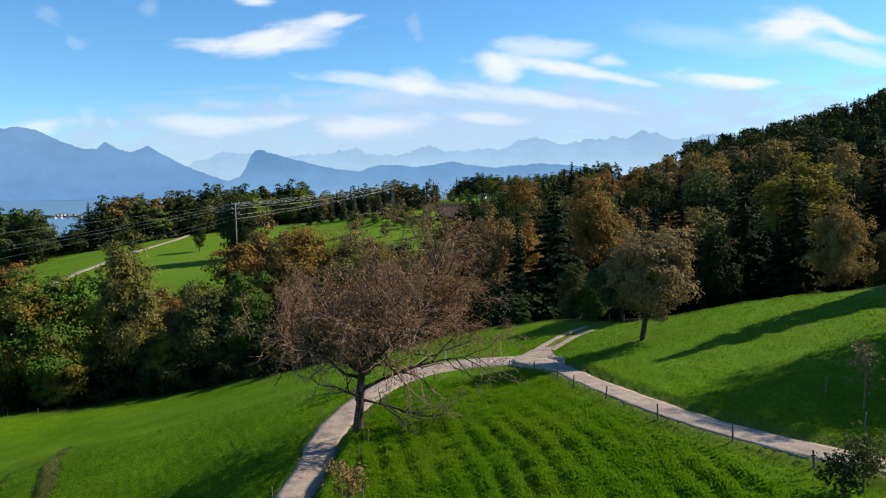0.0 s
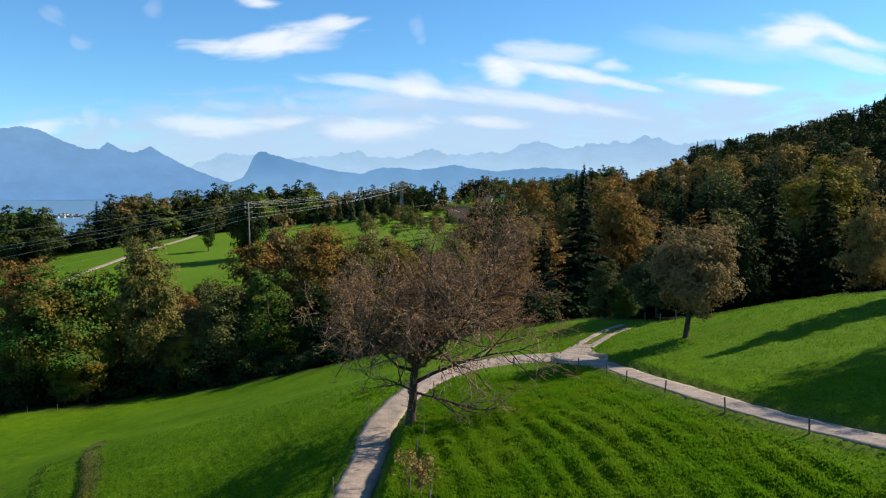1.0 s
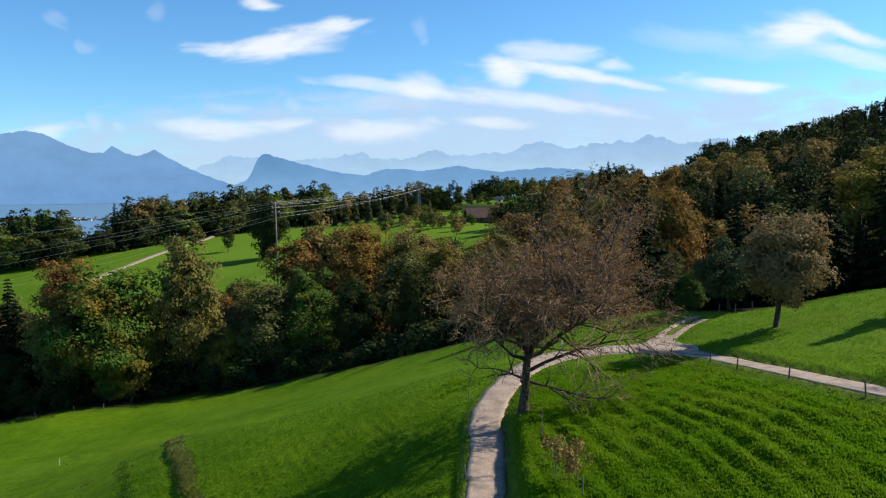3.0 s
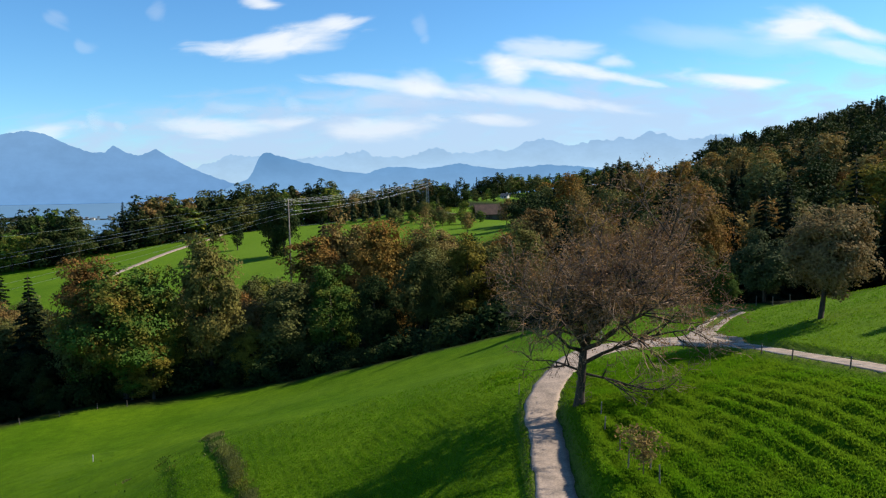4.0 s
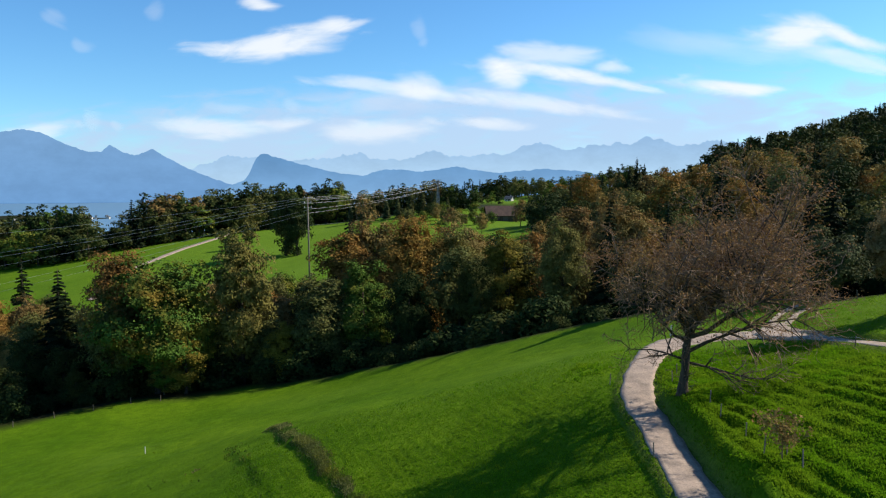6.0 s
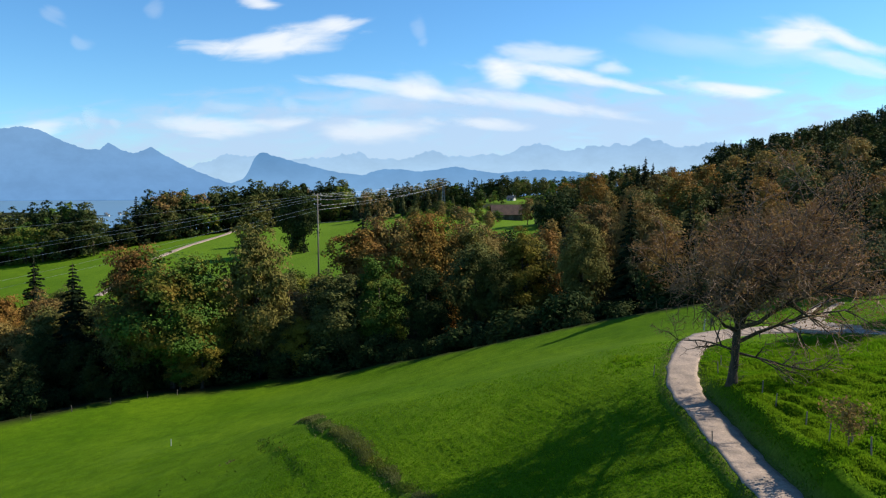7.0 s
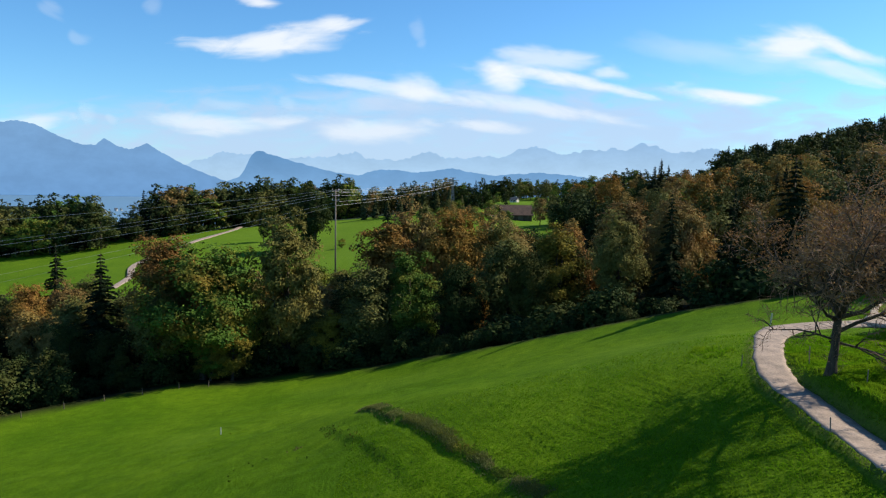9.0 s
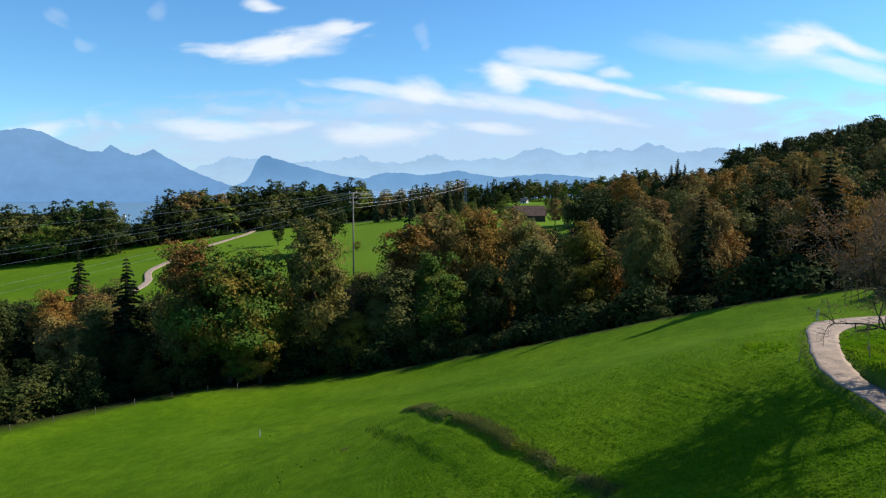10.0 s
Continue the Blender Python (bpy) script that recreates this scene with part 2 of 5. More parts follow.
WOOD_EDGE = np.array([(-170, 96), (-140, 108), (-115, 122), (-88, 141), (-66, 144), (-42, 134), (-24, 119), (-6, 106), (10, 96), (18, 88), (26, 81), (44, 74), (64, 70), (95, 62), (140, 48)], float)


HILL_RISE = 122.0


def soft_clip(v, lo, hi, w=8.0):
    v = np.where(v < lo + w, lo + w * np.exp(np.clip((v - lo - w) / w, -40, 0)), v)
    return np.where(v > hi - w, hi - w * np.exp(np.clip((hi - w - v) / w, -40, 0)), v)


def land(x, y):
    """Height of the open land, without roads and ditches."""
    x, y = np.asarray(x, float), np.asarray(y, float)
    edge = np.interp(x, WOOD_EDGE[:, 0], WOOD_EDGE[:, 1])
    xc, yc = soft_clip(x, -112, 58), soft_clip(np.minimum(y, edge + 5), 15, 160)
    u, v = (xc + 20) / 60, (yc - 75) / 45
    powers = [(i, j) for i in range(6) for j in range(6 - i)]
    near = sum(c * u ** i * v ** j for c, (i, j) in zip(HILLSIDE, powers))
    for a, b, s, h in HUMPS:
        near = near + h * np.exp(-((x - a) ** 2 + (y - b) ** 2) / (2 * s * s))
    near = near - (3.0 + 3.0 * smooth(-70, -30, x)) * smooth(1, 20, y - edge) * smooth(70, 40, x)
    xs = np.where(x > -100, np.minimum(x, 25) + 100, 0) * 0.13 + np.clip(x + 100, -320, 0) * 0.09
    level = np.where(x > -100, np.minimum(x, -40) + 100, 0) * 0.13 - np.clip(x + 40, 0, 80) * 0.09 + np.clip(x + 100, -320, 0) * 0.09
    beyond = smooth(300, 385, y) * smooth(150, 80, x)
    xs = xs * (1 - beyond) + level * beyond
    far = -9.7 + xs + 0.08 * (np.clip(y, 190, 440) - 360)
    far = far + 24 * np.exp(-((x - 190) / 100) ** 2 - ((y - 260) / 120) ** 2)
    far = far - 6 * np.exp(-((x + 60) / 90) ** 2 - ((y - 185) / 30) ** 2)
    drop = smooth(560, 1150, y)
    far = far * (1 - drop) + drop * -60
    far = far + HILL_RISE * np.exp(-((x - 592) / 318) ** 2 - ((y - 800) / 300) ** 2) * (1 - smooth(900, 1300, y) * 0.6)
    far = far + 27 * np.exp(-((x - 45) / 120) ** 2 - ((y - 815) / 120) ** 2)
    far = far + 17 * np.exp(-((x + 930) / 150) ** 4 - ((y - 1700) / 190) ** 4) + 30 * np.exp(-((x + 1150) / 100) ** 2 - ((y - 1760) / 150) ** 2)
    w = smooth(12, 62, y - edge) + smooth(-112, -190, x) + smooth(58, 125, x)
    w = np.clip(w, 0, 1)
    return near * (1 - w) + far * w + 2.0 * grain(x, y, 90, 3) * smooth(150, 260, y)


def spline(points, step=0.7):
    """Points every step metres along a Catmull-Rom curve in the plane."""
    p = [np.array(q, float) for q in points]
    p = [2 * p[0] - p[1]] + p + [2 * p[-1] - p[-2]]
    out = []
    for a, b, c, d in zip(p, p[1:], p[2:], p[3:]):
        n = max(2, int(np.linalg.norm(c - b) / step))
        for k in range(n):
            t = k / n
            out.append(0.5 * (2 * b + (c - a) * t + (2 * a - 5 * b + 4 * c - d) * t * t + (3 * b - a - 3 * c + d) * t ** 3))
    out.append(p[-2])
    return np.array(out)


LANE = spline([(-8.0, -60), (-8.8, -25), (-9.6, 12), (-9.9, 30), (-9.8, 38), (-9.6, 45), (-9.3, 52), (-9.2, 57), (-8.2, 61.5), (-6.2, 66.5), (-3.6, 71.5),
               (0.0, 75.0), (4.0, 75.9), (8.0, 74.8), (10.0, 72.0)])
SIDE_LANE = spline([(8.6, 74.2), (10.0, 70.5), (11.0, 65.5), (12.0, 58), (13.3, 51.5), (15.1, 45.5), (17.5, 40.6), (20.2, 36.4), (24, 31), (30, 24), (42, 8), (52, -14), (58, -45)])
TRACK = spline([(8.6, 74.4), (10.3, 77.2), (12.0, 80.0), (14.2, 82.8), (17.0, 85.2), (20.5, 86.8), (25, 87.6)])


def from_line(x, y, line):
    """Distance to a line, and the line's nearest sample."""
    best, which = np.full(np.shape(x), 1e9), np.zeros(np.shape(x), int)
    for k in range(0, len(line)):
        d = (x - line[k][0]) ** 2 + (y - line[k][1]) ** 2
        hit = d < best
        best, which = np.where(hit, d, best), np.where(hit, k, which)
    return np.sqrt(best), which


def lane_heights(line):
    h = land(line[:, 0], line[:, 1])
    k = np.ones(9) / 9
    return np.convolve(np.pad(h, 4, mode="edge"), k, mode="valid")


LANES = [(LANE, lane_heights(LANE), 1.35), (SIDE_LANE, lane_heights(SIDE_LANE), 1.25), (TRACK, lane_heights(TRACK), 1.2)]
SCARP_A, SCARP_B = np.array((-46.2, 82.5)), np.array((-30.2, 50.0))


def beside(x, y, a, b):
    """Along (0 to 1) and across (right is positive, metres) a straight line from a to b."""
    d = b - a
    size = np.linalg.norm(d)
    d = d / size
    along = ((x - a[0]) * d[0] + (y - a[1]) * d[1]) / size
    return along, -((x - a[0]) * d[1] - (y - a[1]) * d[0])


def in_field(x, y):
    """1 in the tall-grass field between the two lanes."""
    west = smooth(-7.2, -5.6, x + 0.0 * y)
    east = smooth(0.3, 2.0, (9.2 + (72 - y) * 0.075 + np.clip(52 - y, 0, 40) * 0.33) - x)
    return west * east * smooth(70, 64, y)


def height(x, y):
    x, y = np.asarray(x, float), np.asarray(y, float)
    z = land(x, y)
    # mown meadow: low swells; field: uneven drills
    close = smooth(190, 120, y) * smooth(-130, -95, x) * smooth(90, 60, x)
    z = z + close * (0.10 * grain(x, y, 5, 1) + 0.05 * grain(x, y, 1.7, 2))
    rough = np.clip(0.15 + 0.9 * grain(x, y, 11, 30), 0, 1) * smooth(-6, -9, x)
    z = z + close * 0.13 * np.clip(grain(x, y, 1.05, 29), -0.25, 1) * rough
    along, s = beside(x, y, SCARP_A, SCARP_B)
    ripple = np.sin((s + 0.9 * grain(x, y, 9, 17) + 2.5 * (along - 0.5) ** 2) * 2 * np.pi / 1.0)
    z = z + close * 0.065 * ripple * smooth(0.8, 2.5, s) * smooth(24, 14, s) * smooth(-0.05, 0.1, along) * smooth(1.15, 0.9, along) * np.clip(0.55 + 0.7 * grain(x, y, 3.5, 19), 0, 1)
    z = z + close * 0.10 * np.clip(grain(x, y, 0.95, 23), -0.2, 1) * smooth(10, 14, x) * smooth(0.3, -0.1, in_field(x, y))
    f = in_field(x, y)
    across = x * 0.985 + y * 0.17 + 0.35 * grain(x, y, 6, 7)
    drills = np.sin(across * 2 * np.pi / 1.55) * np.clip(0.45 + 0.6 * grain(x, y, 4, 9), 0, 1) * smooth(60, 46, y + 0.35 * x)
    z = z + f * (0.22 * drills + 0.11 * grain(x, y, 0.95, 5) + 0.06 * grain(x * 0.6, y * 1.5, 1.3, 15) - 0.05)
    # eroded scarps in the meadow
    for shift, depth, fade, first, last in ((0.0, 0.22, 7.0, -0.02, 1.2), (-4.6, 0.14, 3.0, 0.03, 0.9)):
        along, s = beside(x, y, SCARP_A, SCARP_B)
        s = s - shift + 0.5 * grain(x, y, 4, 11)
        on = smooth(first, first + 0.06, along) * smooth(last, last - 0.25, along)
        z = z + on * depth * (smooth(-0.5, 0.5, s) * np.exp(-np.clip(s, 0, 60) / fade) - 0.3 * np.exp(-((s + 0.5) / 0.5) ** 2))
    # bank beside the lane
    d, k = from_line(x, y, LANE)
    right = x > LANE[k, 0]
    z = z + np.where(right, 0.9, 0.0) * smooth(1.5, 2.8, d) * np.exp(-np.clip(d - 2.8, 0, 50) / 2.4) * smooth(60, 53, y) * smooth(10, 20, y)
    z = z + np.where(right, 0.14, 0.0) * np.clip(grain(x, y, 0.95, 41), -0.6, 1) * smooth(1.7, 2.3, d) * smooth(6.5, 4.0, d) * smooth(60, 53, y)
    d, k = from_line(x, y, SIDE_LANE)
    z = z + np.where(x > SIDE_LANE[k, 0], 0.16, 0.0) * smooth(1.5, 2.0, d) * np.exp(-np.clip(d - 2.0, 0, 50) / 1.5) * smooth(70, 62, y) * smooth(20, 30, y)
    for line, h, half in LANES:
        d, k = from_line(x, y, line)
        w = smooth(half + 0.65, half + 0.1, d)
        z = z * (1 - w) + h[k] * w
    return z


def ground_at(x, y):
    return float(height(np.array([x]), np.array([y]))[0])


# ---- mesh helpers ----
def mesh_from(name, verts, faces, mats, smooth_shade=False):
    me = bpy.data.meshes.new(name)
    me.from_pydata(verts if isinstance(verts, list) else verts.tolist(), [], faces if isinstance(faces, list) else faces.tolist())
    for m in (mats if isinstance(mats, (list, tuple)) else [mats]):
        me.materials.append(m)
    if smooth_shade:
        me.shade_smooth()
    return me


def part(name, me, parent=None, label="", at=None):
    if isinstance(me, tuple):
        bm, mat = me
        data = bpy.data.meshes.new(name)
        bm.to_mesh(data)
        bm.free()
        data.materials.append(mat)
        me = data
    ob = new(name, me)
    if parent:
        ob.parent = parent
    if at is not None:
        ob.matrix_basis = at
    return tagged(ob, label)


def base(name, m, label, category, group="", kind=""):
    ob = new(name)
    ob.empty_display_size = 0.3
    ob.matrix_basis = m
    return tagged(ob, label, category, group, kind)


def tube_data(paths, sides=5):
    """One mesh of many tapered tubes. Each path: list of (point, radius)."""
    verts, faces = [], []
    for path in paths:
        pts = [Vector(p) for p, _ in path]
        start = len(verts)
        for i, (p, r) in enumerate(path):
            d = (pts[min(i + 1, len(pts) - 1)] - pts[max(i - 1, 0)])
            d = d.normalized() if d.length > 1e-6 else Vector((0, 0, 1))
            a = d.orthogonal().normalized()
            b = d.cross(a)
            for k in range(sides):
                w = 2 * math.pi * k / sides
                verts.append(tuple(pts[i] + (a * math.cos(w) + b * math.sin(w)) * r))
        for i in range(len(path) - 1):
            for k in range(sides):
                q = start + i * sides
                faces.append((q + k, q + (k + 1) % sides, q + sides + (k + 1) % sides, q + sides + k))
        faces.append(tuple(start + k for k in range(sides))[::-1])
        faces.append(tuple(start + (len(path) - 1) * sides + k for k in range(sides)))
    return verts, faces


def box_bm(bm, size, at=(0, 0, 0), turn=0.0, bevel=0.0):
    got = bmesh.ops.create_cube(bm, size=1, matrix=Matrix.Translation(at) @ Matrix.Rotation(turn, 4, "Z") @ Matrix.Diagonal((*size, 1)))
    if bevel:
        edges = {e for v in got["verts"] for e in v.link_edges}
        bmesh.ops.bevel(bm, geom=list(edges), offset=bevel, segments=1, affect="EDGES")
    return bm


# ---- ground, lanes, water ----
def spaced(lo, hi, step, low_end, high_end, growth=1.13):
    mid = list(np.arange(lo, hi, step))
    up, s = [hi], step
    while up[-1] < high_end:
        s *= growth
        up.append(up[-1] + s)
    down, s = [lo], step
    while down[-1] > low_end:
        s *= growth
        down.append(down[-1] - s)
    return np.array(down[:0:-1] + mid + up)


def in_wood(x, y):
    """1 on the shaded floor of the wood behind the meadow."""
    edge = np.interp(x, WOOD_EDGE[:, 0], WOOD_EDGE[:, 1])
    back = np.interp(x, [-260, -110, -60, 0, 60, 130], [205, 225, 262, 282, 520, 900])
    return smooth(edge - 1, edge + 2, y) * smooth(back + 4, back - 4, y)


def build_ground():
    xs = spaced(-72, 34, 0.42, -4600, 4600)
    ys = spaced(30, 100, 0.42, -600, 4450)
    X, Y = np.meshgrid(xs, ys)
    Z = np.empty_like(X)
    near = (Y < 220) & (np.abs(X) < 260)
    Z[near] = height(X[near], Y[near])
    Z[~near] = land(X[~near], Y[~near])
    verts = np.stack([X, Y, Z], -1).reshape(-1, 3)
    ny, nx = X.shape
    q = (np.arange(ny - 1)[:, None] * nx + np.arange(nx - 1)).reshape(-1)
    faces = np.stack([q, q + 1, q + nx + 1, q + nx], -1)
    me = mesh_from("ground", verts, faces, GRASS, True)
    x, y = X.reshape(-1), Y.reshape(-1)
    knoll = np.exp(-((x - 45) / 110) ** 4 - ((y - 730) / 80) ** 4)
    # where the litter colour with its painted woodland shade lies
    shaded_litter = np.clip(in_wood(x, y) + smooth(470, 500, y) * (1 - knoll), 0, 1)
    under = np.exp(-((x - 20.3) ** 2 + (y - 70.9) ** 2) / 2.2)
    along, s = beside(x, y, SCARP_A, SCARP_B)
    dry = smooth(-0.01, 0.04, along) * smooth(1.12, 1.0, along) * 0.6 * np.exp(-((s - 0.5) / 0.5) ** 2) * (0.55 + 0.45 * grain(x, y, 1.3, 21))
    for line, _, half in LANES[:2]:
        d, _k = from_line(x, y, line[::2])
        dry = np.maximum(dry, 0.4 * smooth(half + 0.9, half + 0.2, d))
    d, _k = from_line(x, y, TRACK)
    dry = np.maximum(dry, 0.75 * smooth(1.15, 0.8, d) * smooth(18.5, 16.5, x))
    dry = np.maximum(dry, 0.55 * under)
    pale = 0.7 * smooth(200, 300, y) * (0.25 + 0.75 * smooth(-215, -120, x)) + 0.7 * smooth(8, 20, x) * smooth(56, 64, y + 0.35 * x) + 0.2 * smooth(0.1, 0.6, grain(x, y, 14, 4)) * smooth(-6, -14, x)
    pale = pale * (1 - shaded_litter)
    cols = np.stack([shaded_litter, np.clip(dry, 0, 1), np.clip(pale, 0, 1), np.ones_like(x)], -1).astype(np.float32)
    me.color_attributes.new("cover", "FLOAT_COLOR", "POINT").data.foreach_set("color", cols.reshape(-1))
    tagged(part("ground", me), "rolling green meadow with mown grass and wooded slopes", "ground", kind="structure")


def strip(name, line, heights, half, label, lift=0.035, ragged=0.16, seed=1, widen=None):
    """A lane: a slightly crowned gravel strip with a ragged edge and a skirt."""
    cuts = np.array([-1.0, -0.98, -0.7, -0.42, -0.15, 0.15, 0.42, 0.7, 0.98, 1.0])
    rise = np.array([-0.25, 0.0, 0.012, -0.006, 0.02, 0.02, -0.006, 0.012, 0.0, -0.25])
    tang = np.gradient(line, axis=0)
    tang /= np.linalg.norm(tang, axis=1)[:, None]
    side = np.stack([tang[:, 1], -tang[:, 0]], -1)
    rows = []
    for i, p in enumerate(line):
        w = half + (widen(p) if widen else 0)
        row = []
        for c, r in zip(cuts, rise):
            e = ragged * float(grain(p[0] * 1.0, p[1] + 50 * np.sign(c), 1.1, seed)) if abs(c) > 0.9 else 0
            q = p + side[i] * (c * w + np.sign(c) * e)
            row.append((q[0], q[1], heights[i] + lift + r + 0.004 * float(grain(q[0], q[1], 0.5, 3))))
        rows.append(row)
    verts = [v for row in rows for v in row]
    n = len(cuts)
    faces = [(i * n + k, i * n + k + 1, (i + 1) * n + k + 1, (i + 1) * n + k) for i in range(len(rows) - 1) for k in range(n - 1)]
    return tagged(part(name, mesh_from(name, verts, faces, GRAVEL, True)), label, "road", kind="structure")


build_ground()
strip("road", LANE, LANES[0][1], 1.3, "pale gravel farm lane curving past a bare tree", widen=lambda p: 0.9 * float(smooth(68, 75, p[1])))
strip("road", SIDE_LANE, LANES[1][1], 1.15, "pale gravel lane along a fenced field", lift=0.045, seed=4, widen=lambda p: 0.7 * float(smooth(64, 73, p[1])))
for off in (-0.78, 0.78):
    tg = np.gradient(TRACK, axis=0)
    tg /= np.linalg.norm(tg, axis=1)[:, None]
    shifted = TRACK + off * np.stack([tg[:, 1], -tg[:, 0]], -1)
    late = (shifted[:, 1] > 77.4) & (shifted[:, 0] < 17.2)
    strip("road", shifted[late], LANES[2][1][late], 0.33, "pale gravel wheel track with grass between", lift=0.055, ragged=0.14, seed=8)


def lane_fork():
    """The widened gravel where the lanes part: all that lies near the three lanes, with rounded inner corners."""
    xs, ys = np.arange(0.5, 14.5, 0.09), np.arange(66.5, 80.5, 0.09)
    X, Y = np.meshgrid(xs, ys)
    far = [np.clip(from_line(X, Y, line)[0] - half, -2, 9) for line, half in ((LANE, 1.5), (SIDE_LANE, 1.2), (TRACK, 0.85))]
    k = 1.5
    near = -k * np.log(sum(np.exp(-f / k) for f in far)) + 0.35
    near = near + 0.12 * grain(X, Y, 0.9, 12)
    inside = (near < 0) & (Y < 78.6)
    Z = height(X, Y) + 0.082 + 0.004 * grain(X, Y, 0.5, 3)
    number = np.full(X.shape, -1)
    keep = inside[:-1, :-1] & inside[1:, :-1] & inside[:-1, 1:] & inside[1:, 1:]
    ji, ii = np.nonzero(keep)
    for dj, di in ((0, 0), (0, 1), (1, 1), (1, 0)):
        number[ji + dj, ii + di] = 0
    used = number == 0
    number[used] = np.arange(used.sum())
    verts = np.stack([X[used], Y[used], Z[used]], -1)
    faces = np.stack([number[ji, ii], number[ji, ii + 1], number[ji + 1, ii + 1], number[ji + 1, ii]], -1)
    tagged(part("road", mesh_from("road", verts, faces, GRAVEL, True)), "pale gravel fork where the farm lanes part", "road", kind="structure")


lane_fork()
FAR_LANE = spline([(-158, 262), (-161, 284), (-171, 311), (-169, 345), (-167, 381), (-162, 427), (-166, 464), (-172, 530)], 6)
strip("road", FAR_LANE, land(FAR_LANE[:, 0], FAR_LANE[:, 1]) + 0.3, 1.4, "pale far lane across the green slope", ragged=0.3)
CROSS_LANE = spline([(-166, 462), (-130, 470), (-95, 455), (-60, 440), (-25, 420), (0, 398)], 6)
strip("road", CROSS_LANE, land(CROSS_LANE[:, 0], CROSS_LANE[:, 1]) + 0.3, 1.2, "pale far lane along the wood's edge", ragged=0.3)


def build_lake():
    m, n, l, b = material("lake_water", 0.4)
    b.inputs["Base Color"].default_value = (0.10, 0.19, 0.28, 1)
    w = noise_node(n, l, 0.02, 4, 0.6)
    bumped(n, l, b, w.outputs[0], 0.3, 1.0)
    verts = [(x, y, -45.0) for y in (900, 2000, 3200, 4440) for x in (-4500, -2500, -1000, 500, 2000)]
    faces = [(j * 5 + i, j * 5 + i + 1, (j + 1) * 5 + i + 1, (j + 1) * 5 + i) for j in range(3) for i in range(4)]
    tagged(part("water", mesh_from("water", verts, faces, m)), "hazy blue lake in the valley", "lake", kind="structure")


build_lake()


# ---- mountains and clouds, far off ----
def range_of(name, mat, y, foot, crest_line, label, seed, rough):
    """A mountain range: a crest line (x, z) roughened by rock noise, flanks falling towards the viewer."""
    line = np.array(crest_line, float)
    xs = np.arange(line[0, 0], line[-1, 0], 6.0)
    crest = np.interp(xs, line[:, 0], line[:, 1])
    k = np.hanning(5)
    crest = np.convolve(np.pad(crest, 2, mode="edge"), k / k.sum(), mode="valid")
    crest = crest + rough * (grain(xs, 0 * xs, 90, seed) * 0.5 + grain(xs, 0 * xs, 38, seed + 1) * 0.5 + grain(xs, 0 * xs, 14, seed + 2) * 0.4)
    levels = np.linspace(0, 1, 14)
    verts = []
    for f in levels:
        z = foot - 15 + (crest - foot + 15) * (1 - f)
        yy = y - 60 * f + 12 * grain(xs, f * 900 + 0 * xs, 170, seed + 5) * f
        verts.append(np.stack([xs, yy, z + rough * 0.8 * grain(xs, f * 700 + 0 * xs, 60, seed + 7) * f * (1 - f) * 3], -1))
    verts = np.concatenate(verts)
    n = len(xs)
    q = (np.arange(len(levels) - 1)[:, None] * n + np.arange(n - 1)).reshape(-1)
    faces = np.stack([q, q + n, q + n + 1, q + 1], -1)
    tagged(part(name, mesh_from(name, verts, faces, mat, True)), label, "mountains", kind="structure")


# blue haze painted as glow, graded from foot to crest
FAR_HAZE = backdrop_material("far_range_haze", (0.298, 0.440, 0.585), (0.205, 0.335, 0.510), 80, 320, 0.05)
WEST_HAZE = backdrop_material("massif_haze", (0.108, 0.228, 0.420), (0.130, 0.250, 0.428), -40, 380, 0.06)
NEAR_HAZE = backdrop_material("near_range_haze", (0.150, 0.290, 0.480), (0.086, 0.196, 0.362), -40, 220, 0.06)
range_of("backdrop", FAR_HAZE, 4480, 40,
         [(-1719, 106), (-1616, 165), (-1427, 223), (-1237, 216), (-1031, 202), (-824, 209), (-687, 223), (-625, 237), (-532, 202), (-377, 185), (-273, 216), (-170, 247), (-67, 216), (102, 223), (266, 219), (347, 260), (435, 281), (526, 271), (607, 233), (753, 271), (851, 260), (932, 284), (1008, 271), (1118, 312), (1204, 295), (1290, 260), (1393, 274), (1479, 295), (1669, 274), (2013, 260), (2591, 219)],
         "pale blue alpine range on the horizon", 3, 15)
range_of("backdrop", WEST_HAZE, 4390, -45,
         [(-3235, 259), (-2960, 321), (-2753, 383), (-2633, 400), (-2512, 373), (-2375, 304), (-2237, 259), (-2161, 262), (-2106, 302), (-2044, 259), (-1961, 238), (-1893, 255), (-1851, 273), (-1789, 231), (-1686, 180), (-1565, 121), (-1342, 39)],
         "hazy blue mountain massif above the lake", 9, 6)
range_of("backdrop", NEAR_HAZE, 4300, -45,
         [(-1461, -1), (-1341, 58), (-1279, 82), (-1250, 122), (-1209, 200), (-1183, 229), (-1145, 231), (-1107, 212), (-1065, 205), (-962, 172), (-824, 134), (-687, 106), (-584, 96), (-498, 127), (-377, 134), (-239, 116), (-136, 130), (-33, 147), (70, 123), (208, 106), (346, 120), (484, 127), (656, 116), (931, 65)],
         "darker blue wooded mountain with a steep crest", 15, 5)


